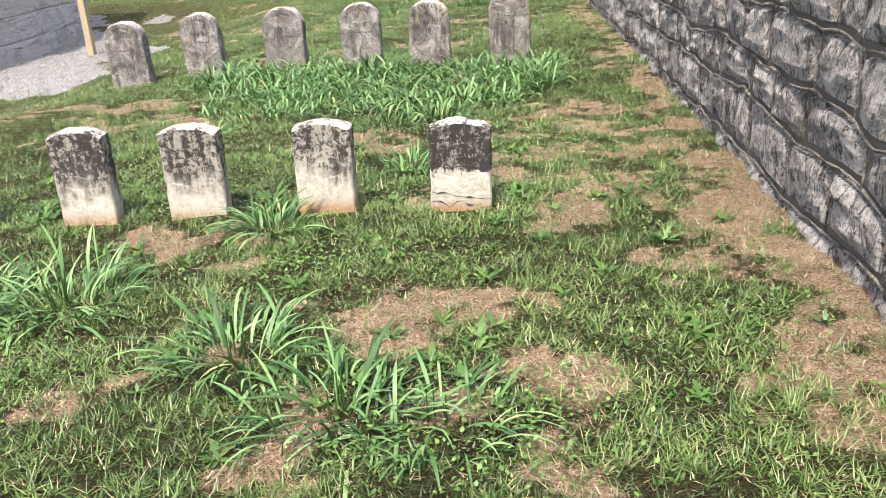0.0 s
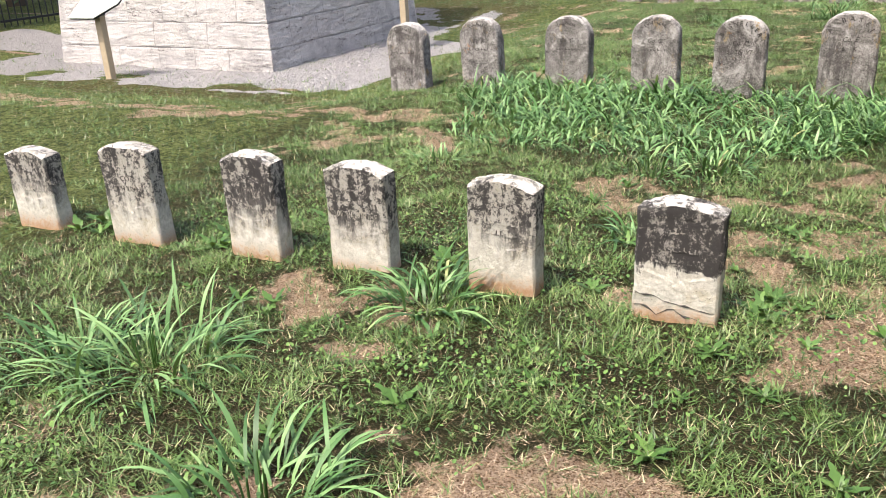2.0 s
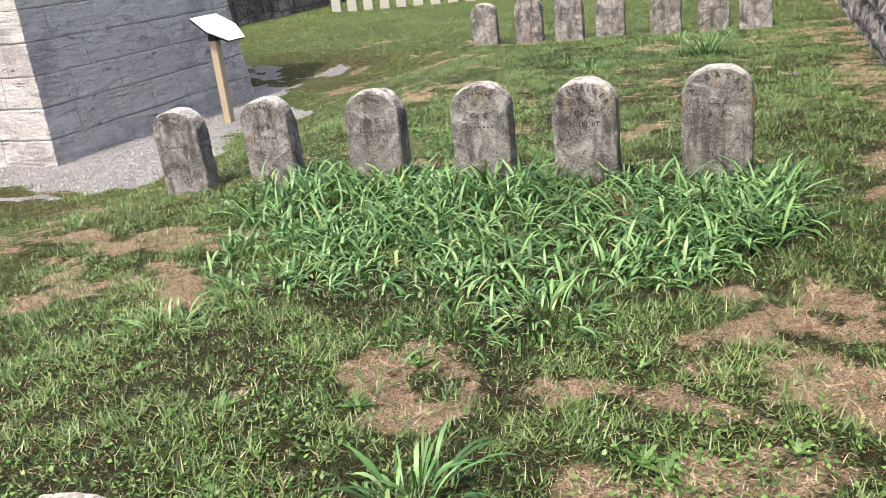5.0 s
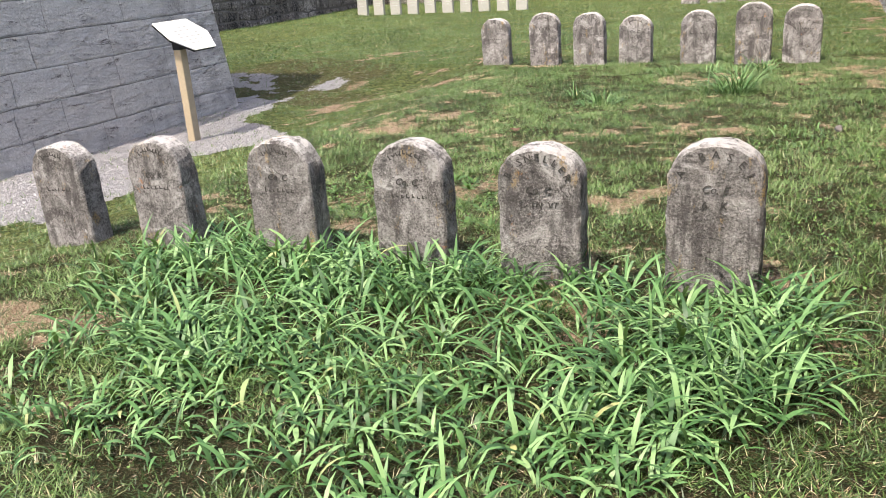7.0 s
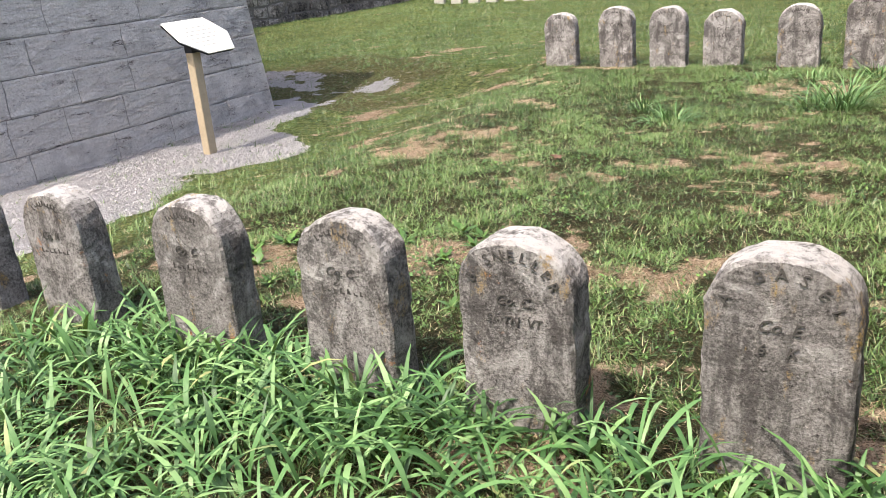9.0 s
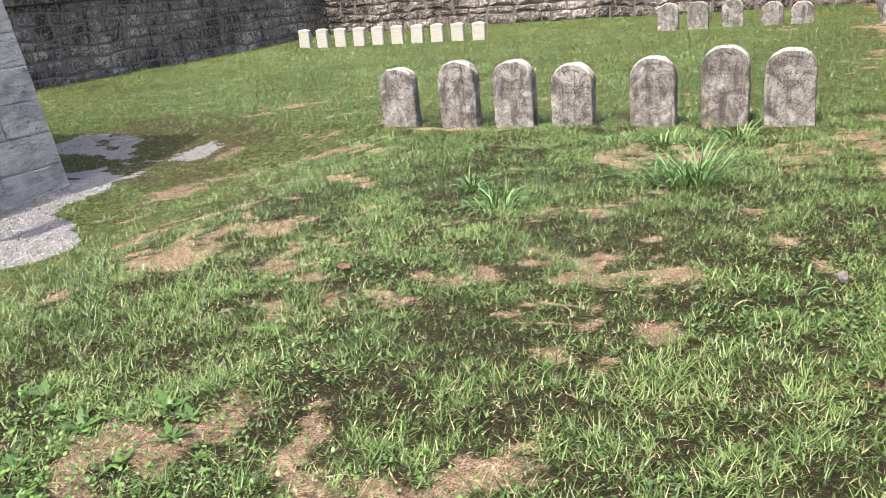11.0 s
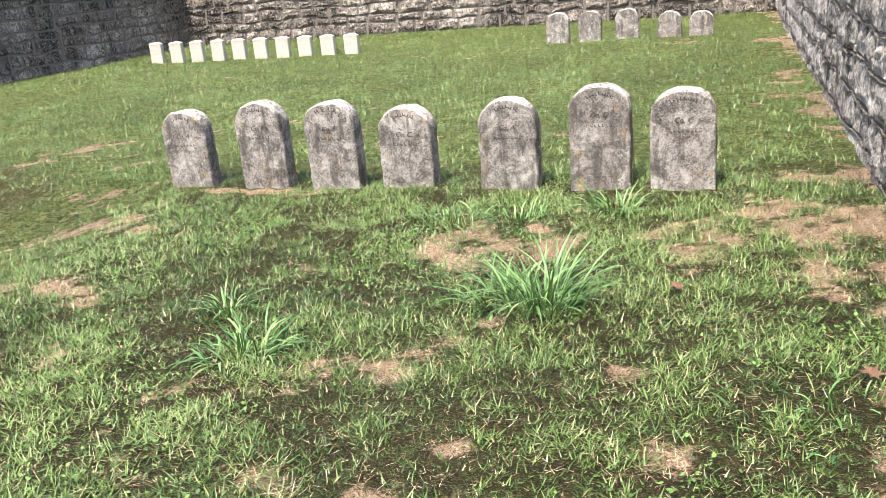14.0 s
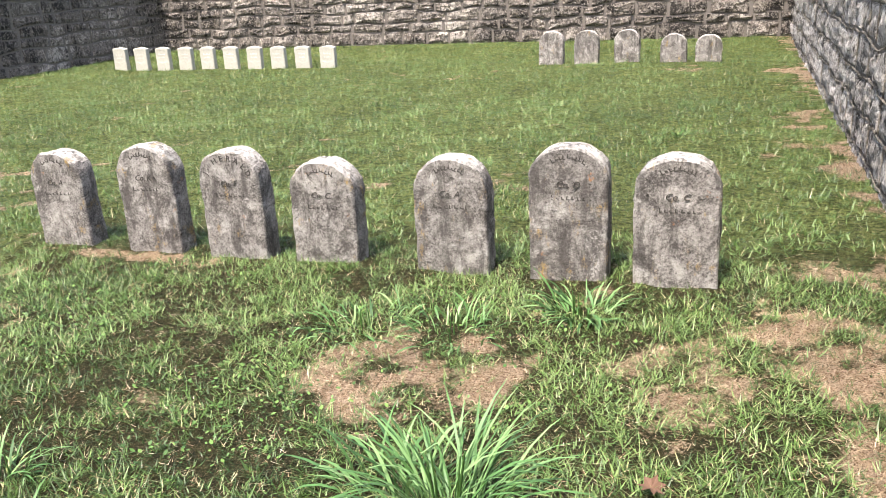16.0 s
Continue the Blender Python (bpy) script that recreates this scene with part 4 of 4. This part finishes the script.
def lawn(name, areas, label, size, straw=False, few=False):
    """Short turf: small stars of blades, each star from one root; or loose dry strands."""
    rng = np.random.RandomState(len(name) + (50 if straw else 0))
    xs, ys = zip(*[scatter(rng, *a) for a in areas])
    x, y = np.concatenate(xs), np.concatenate(ys)
    if not straw:
        many = 6
        x, y = x[::many], y[::many]
    clump = smooth(fbm(x + 21, y + 8, 5.0, 3), 0.33, 0.62)
    bare = np.maximum(patchy(x, y), 0.98 * smooth(gravelness(x, y), 0.3, 0.55))
    if straw:
        keep = (rng.rand(len(x)) < 0.13 + 0.87 * bare) & (gravelness(x, y) < 0.4)
    else:
        keep = rng.rand(len(x)) < (1 - 0.86 * bare) * (0.6 + 0.4 * clump) * (1 - 0.5 * mossiness(x, y))
    x, y, clump = x[keep], y[keep], clump[keep]
    root = np.clip(0.46 + (fbm(x, y + 30, 1.4) - 0.5) * 1.3 + (clump - 0.5) * 0.3 + rng.normal(0, 0.18, len(x)), 0, 1)
    big = 0.55 + 0.4 * fbm(x + 11, y, 3.5) + 0.5 * clump + rng.uniform(-0.2, 0.3, len(x))
    if not straw:
        x, y, root, big = (np.repeat(v, many) for v in (x, y, root, big))
        x, y = x + rng.normal(0, 0.008, len(x)), y + rng.normal(0, 0.008, len(x))
    ok = stone_free(x, y)
    x, y, root, big = x[ok], y[ok], root[ok], big[ok]
    n = len(x)
    L = size * rng.uniform(0.5, 1.25, n) * big
    az = rng.uniform(0, 6.2832, n)
    if straw:
        lean, droop = rng.uniform(1.15, 1.5, n), rng.uniform(-0.1, 0.25, n)
        W = rng.uniform(0.0012, 0.0024, n) * size / 0.045
        tone = np.clip(rng.rand(n), 0, 0.98)
    else:
        lean, droop = rng.uniform(0.2, 1.25, n), rng.uniform(0.4, 1.7, n)
        W = rng.uniform(0.003, 0.0072, n) * (size / 0.05) ** 0.9
        tone = np.clip(root * 0.75 + rng.normal(0, 0.24, n) - 0.03, 0, 0.85)
        tone = np.where(rng.rand(n) < 0.045, 0.97, tone)
    base = place(x, y)
    base[:, 2] += 0.006 if straw else 0
    co, q, m = blades(base, L, W * (2.1 if few else 1.0), az, lean, droop, 1 if few else 2, rng.uniform(-0.6, 0.6, n))
    ob = new(name, quad_mesh(name, co, q, M_STRAW if straw else M_LAWN, np.repeat(tone, m)))
    tagged(ob, label, "grass", kind="stuff")


NEAR = [(-3.6, 1.45, 1.3, 8.0, 13500), (-3.6, 1.45, 8.0, 15.5, 11200)]
MIDDLE = [(-9.0, -3.6, 3.3, 15.8, 2200), (-9.0, 1.45, 15.3, 21.0, 3300)]
FAR = [(-13.5, -9.0, 5.0, 21.0, 900), (-13.2, 1.45, 21.0, 28.3, 1500)]
lawn("lawn_grass", NEAR, "short green mown grass mixed with crabgrass", 0.046, False, True)
lawn("middle_lawn_grass", MIDDLE, "mown green grass thinning to soil", 0.056, False, True)
lawn("distant_lawn_grass", FAR, "mown green grass below the back wall", 0.062, False, True)
lawn("dead_grass", [(-3.6, 1.45, 1.3, 15.5, 3800)], "dry tan clippings lying on bare soil", 0.045, True, True)
lawn("far_dead_grass", [(-9, 1.45, 15.5, 21.0, 400), (-9, -3.6, 5.0, 15.5, 500)], "dry tan clippings in the lawn", 0.06, True, True)


def leaf_cluster(name, rng, n, radius, lo, hi, wide, up, material, segs=5):
    az = rng.uniform(0, 6.2832, n)
    r = radius * np.sqrt(rng.rand(n))
    out = az + rng.normal(0, 0.6, n)
    base = np.stack([np.cos(az) * r, np.sin(az) * r, np.full(n, -0.01)], 1)
    L = rng.uniform(lo, hi, n)
    co, q, m = blades(base, L, wide * rng.uniform(0.7, 1.6, n), out, rng.uniform(0.1, up + 0.15, n), rng.uniform(0.8, 2.0, n), segs, rng.uniform(-0.4, 0.4, n))
    return quad_mesh(name, co, q, material, np.repeat(np.clip(rng.rand(n) * 1.0, 0, 0.98), m))


def tuft(x, y, n, radius, lo, hi, wide, up, seed):
    t = tagged(new("grass_tuft"), "tall tuft of broad arching green grass", "grass tuft", "tall grass tufts")
    t.matrix_world = pose(x, y, ground_z(x, y))
    rng = np.random.RandomState(seed)
    new("leaves", leaf_cluster("leaves", rng, int(n * 2.1), radius * 1.2, lo * 0.45, hi * 0.9, wide * 0.8, up + (0.25 if up > 0.7 else 0.0), M_TALL)).parent = t
    m = max(3, n // 12)
    stems = []
    for i in range(m):
        w, k = rng.uniform(0, 6.28), rng.uniform(0.5, 0.9) * lo
        stems.append(tube([(0.03 * math.cos(w), 0.03 * math.sin(w), -0.01), (0.3 * k * math.cos(w), 0.3 * k * math.sin(w), k)], [0.004, 0.0025], 5))
    v, f = merged(stems)
    tagged(part("stalk", v, f, M_WEED, t), kind="stuff")


# tufts: x, y, leaves, spread, shortest, longest, leaf width, openness
TUFTS = [(-0.52, 2.25, 75, .22, .16, .36, .013, 1.1), (-0.2, 2.2, 50, .2, .14, .30, .012, 1.1), (-0.95, 2.62, 70, .18, .18, .38, .014, 1.0), (-1.85, 3.1, 95, .24, .2, .42, .014, 1.0),
         (-2.2, 3.0, 60, .2, .2, .36, .013, 1.0), (-1.12, 3.92, 55, .13, .2, .36, .016, 0.8), (-0.51, 4.95, 45, .12, .15, .3, .014, 1.0), (-2.09, 5.85, 40, .15, .1, .22, .012, 1.1),
         (-1.75, 6.34, 50, .25, .1, .22, .012, 1.1), (-0.76, 6.0, 40, .18, .1, .22, .013, 1.2), (-0.43, 6.2, 60, .2, .12, .28, .015, 1.2), (-1.41, 12.5, 60, .14, .14, .30, .011, 1.1),
         (-0.22, 13.1, 85, .12, .24, .50, .010, 0.45), (-0.42, 13.2, 40, .14, .18, .36, .012, 1.0), (-0.1, 14.7, 45, .11, .14, .30, .013, 0.9), (-1.02, 14.3, 35, .2, .1, .22, .011, 1.2), (-0.6, 14.35, 30, .16, .1, .22, .011, 1.2),
         (0.34, 11.25, 50, .25, .08, .18, .010, 1.2), (0.9, 12.4, 60, .3, .07, .15, .010, 1.2), (-1.73, 12.9, 30, .08, .12, .26, .009, 0.6), (1.3, 7.9, 30, .1, .12, .25, .011, .9)]
for i, row in enumerate(TUFTS):
    tuft(*row, i + 100)


def grass_band():
    """The bank of broad grass in front of the second row."""
    rng = np.random.RandomState(77)
    n = 12500
    x, y = rng.uniform(-3.2, 0.75, n), rng.uniform(6.3, 8.3, n)
    want = smooth(y, 6.35, 7.2) * (1 - smooth(y, 7.95, 8.2)) * smooth(x - 0.7 * np.maximum(7.6 - y, 0), -3.1, -2.3) * (1 - smooth(x + 0.5 * np.maximum(7.3 - y, 0), 0.45, 0.7))
    want = want * (0.25 + 0.75 * smooth(fbm(x, y, 1.6), 0.36, 0.52)) + (y > 6.3) * (y < 7.0) * smooth(fbm(x + 5, y, 1.8), 0.5, 0.6) * 0.4 * (x > -2.4) * (x < 0.3)
    keep = (rng.rand(n) < want) & stone_free(x, y)
    x, y = x[keep], y[keep]
    n = len(x)
    deep = smooth(y, 6.5, 7.4)
    co, q, m = blades(place(x, y), rng.uniform(0.10, 0.30, n) * (0.6 + 0.5 * deep), rng.uniform(0.009, 0.022, n), rng.uniform(0, 6.28, n), rng.uniform(0.1, 1.0, n), rng.uniform(0.8, 2.1, n), 5, rng.uniform(-0.5, 0.5, n))
    ob = new("broad_grass", quad_mesh("broad_grass", co, q, M_TALL, np.repeat(rng.rand(n) * 0.985, m)))
    tagged(ob, "dense bank of broad green grass before headstones", "grass", kind="stuff")


grass_band()


def rosette_mesh(seed, n, lo, hi, wide):
    """A flat weed: toothed leaves spreading from one root."""
    rng = np.random.RandomState(seed)
    az = np.arange(n) * 2.39996 + rng.normal(0, 0.2, n)
    base = np.zeros((n, 3))
    L = rng.uniform(lo, hi, n)
    co, q, m = blades(base, L, L * wide, az, rng.uniform(0.7, 1.2, n), rng.uniform(0.2, 0.7, n), 6)
    k = np.arange(len(co)) % m // 2
    mid = co.reshape(-1, m // 2, 2, 3).mean(2).repeat(2, axis=1).reshape(-1, 3)
    co = mid + (co - mid) * np.where(k % 2 == 1, 1.15, 0.6)[:, None]
    return quad_mesh("leaves", co, q, M_WEED, np.repeat(rng.rand(n) * 0.9, m))


ROSETTES = [rosette_mesh(1, 9, .07, .14, .34), rosette_mesh(2, 7, .05, .11, .45), rosette_mesh(3, 11, .08, .16, .28)]
WEEDS = [(-0.03, 2.74), (0.22, 2.53), (0.64, 2.34), (-0.86, 3.21), (-1.15, 2.92), (-0.02, 2.83), (0.16, 4.23), (0.3, 4.1), (-0.62, 3.75), (0.1, 5.26), (-1.74, 10.35), (-1.3, 10.4), (0.06, 18.8),
         (-1.75, 3.65), (-0.5, 3.5), (0.45, 3.3), (0.9, 2.75), (1.1, 3.9), (0.95, 5.9), (-1.95, 4.4), (-1.3, 4.4), (-0.55, 4.3), (-2.5, 3.8), (-2.15, 8.9), (-1.7, 9.0), (-1.9, 9.3), (-1.1, 8.7),
         (-2.4, 9.2), (-2.25, 14.05), (-0.9, 5.4), (-1.4, 5.3), (0.0, 3.9), (-2.8, 4.9), (1.2, 7.0)]
rnd = random.Random(9)
WEEDS += [(rnd.uniform(-2.7, -0.7), rnd.uniform(8.55, 9.7)) for _ in range(26)] + [(rnd.uniform(-0.1, 1.2), rnd.uniform(2.6, 4.4)) for _ in range(14)]
WEEDS += [(rnd.uniform(-2.4, 0.3), rnd.uniform(2.0, 3.8)) for _ in range(22)] + [(rnd.uniform(-2.2, 0.9), rnd.uniform(4.6, 6.2)) for _ in range(16)]
WEEDS += [(rnd.choice((-3.35, -2.57, -1.88, -1.24, 0.1)) + rnd.uniform(-0.14, 0.14), rnd.uniform(4.15, 4.5)) for _ in range(18)]
for x, y in WEEDS:
    w = tagged(new("weed"), "low bright green broadleaf weed in the lawn", "weed", "broadleaf weeds")
    s = rnd.uniform(0.38, 0.8) * (1.35 if 4.12 < y < 4.7 else 1.15 if 8.5 < y < 9.8 else 1.0)
    w.matrix_world = pose(x, y, ground_z(x, y), 0, 0, rnd.uniform(0, 360)) @ Matrix.Scale(s, 4)
    new("leaves", rnd.choice(ROSETTES)).parent = w


def clover_patch():
    rng = np.random.RandomState(3)
    spots = np.array([(-1.95, 4.45), (-1.3, 4.55), (-0.6, 4.5), (-2.6, 4.5), (-2.1, 9.0), (-1.6, 8.9), (-1.0, 9.0), (0.2, 5.2), (0.35, 4.15), (-0.3, 3.6), (0.8, 2.9), (0.1, 2.2), (-0.9, 3.4), (1.0, 12.9), (-1.9, 2.5), (-2.4, 9.3), (-1.3, 9.4), (-1.8, 9.1), (-1.1, 5.2), (0.4, 5.4), (0.9, 10.9)])
    near = spots[rng.randint(0, len(spots), 6000)] + rng.normal(0, 0.22, (6000, 2))
    wide = np.stack([rng.uniform(-3.4, 1.4, 60000), rng.uniform(1.6, 14.9, 60000)], 1)
    wide = wide[rng.rand(60000) < smooth(fbm(wide[:, 0] + 3, wide[:, 1] + 50, 1.7), 0.50, 0.66) * (0.6 - 0.4 * patchy(wide[:, 0], wide[:, 1]))]
    c = np.concatenate([near, wide])
    ok = stone_free(c[:, 0], c[:, 1])
    x, y = c[ok, 0], c[ok, 1]
    n = len(x)
    base = place(x, y)
    base[:, 2] += rng.uniform(0.008, 0.04, n)
    L = rng.uniform(0.010, 0.022, n)
    co, q, m = blades(base, L, L * 0.75, rng.uniform(0, 6.28, n), rng.uniform(0.9, 1.5, n), rng.uniform(-0.2, 0.4, n), 2)
    tagged(new("clover", quad_mesh("clover", co, q, M_WEED, np.repeat(rng.rand(n), m))), "small round-leaved clover spreading among grass", "clover", kind="stuff")


clover_patch()


# ---------------------------------------------------------------- gravel and small litter
def gravel():
    rng = np.random.RandomState(12)
    n = 50000
    x, y = rng.uniform(-9.5, -3.9, n), rng.uniform(7.6, 16.0, n)
    keep = (rng.rand(n) < smooth(gravelness(x, y), 0.15, 1.0)) & stone_free(x, y)
    x, y = x[keep], y[keep]
    n = len(x)
    r = rng.uniform(0.005, 0.012, n)
    c = place(x, y) + np.array([0, 0, 0.006])
    w = rng.uniform(0, 1.57, n)
    corners = np.stack([np.stack([np.cos(w + k * 1.5708), np.sin(w + k * 1.5708) * 0.8, np.zeros(n) - 0.25], 1) for k in range(4)]
                       + [np.stack([0.5 * np.cos(w + 0.5 + k * 1.5708), 0.5 * np.sin(w + 0.5 + k * 1.5708), np.full(n, 0.32)], 1) for k in range(4)], 1)
    co = (c[:, None] + corners * r[:, None, None] * rng.uniform(0.7, 1.3, (n, 8, 1))).reshape(-1, 3)
    one = np.array([[0, 1, 5, 4], [1, 2, 6, 5], [2, 3, 7, 6], [3, 0, 4, 7], [4, 5, 6, 7]])
    me = quad_mesh("gravel", co, (np.arange(n)[:, None, None] * 8 + one[None]).reshape(-1, 4), M_PEBBLE)
    me.polygons.foreach_set("use_smooth", np.zeros(len(me.polygons), dtype=bool))
    tagged(new("gravel", me), "pale grey crushed stone round the monument", "gravel", kind="stuff")


gravel()


def dry_leaf(x, y, size, turn):
    vs, fs = [(0, 0, 0.012)], []
    for i in range(14):
        w = 2 * math.pi * i / 14
        r = size * (1.0 if i % 2 == 0 else 0.55)
        vs.append((r * math.cos(w), r * math.sin(w) * 0.75, 0.012 + size * 0.25 * (math.cos(2 * w) * 0.5 + 0.5)))
    for i in range(14):
        fs.append([0, 1 + i, 1 + (i + 1) % 14])
    ob = part("fallen_leaf", vs, fs, M_DRYLEAF)
    ob.matrix_world = pose(x, y, ground_z(x, y) + 0.02, 8, 5, turn)
    tagged(ob, "curled dry brown leaf lying on grass", "leaf", "fallen leaves")


for x, y, s, a in [(-1.79, 11.15, .055, 20), (0.35, 13.32, .06, 80), (1.05, 12.6, .06, 60)]:
    dry_leaf(x, y, s, a)
bm = bmesh.new()
bmesh.ops.create_icosphere(bm, subdivisions=2, radius=0.045)
for q in bm.verts:
    q.co *= 1 + 0.35 * noise.noise(q.co * 30)
me = bpy.data.meshes.new("rock")
bm.to_mesh(me)
bm.free()
me.materials.append(M_ROCK)
rock = tagged(new("rock", me), "small grey rock lying in the grass", "rock")
rock.matrix_world = pose(0.68, 11.51, ground_z(0.68, 11.51) + 0.015) @ Matrix.Scale(0.7, 4)
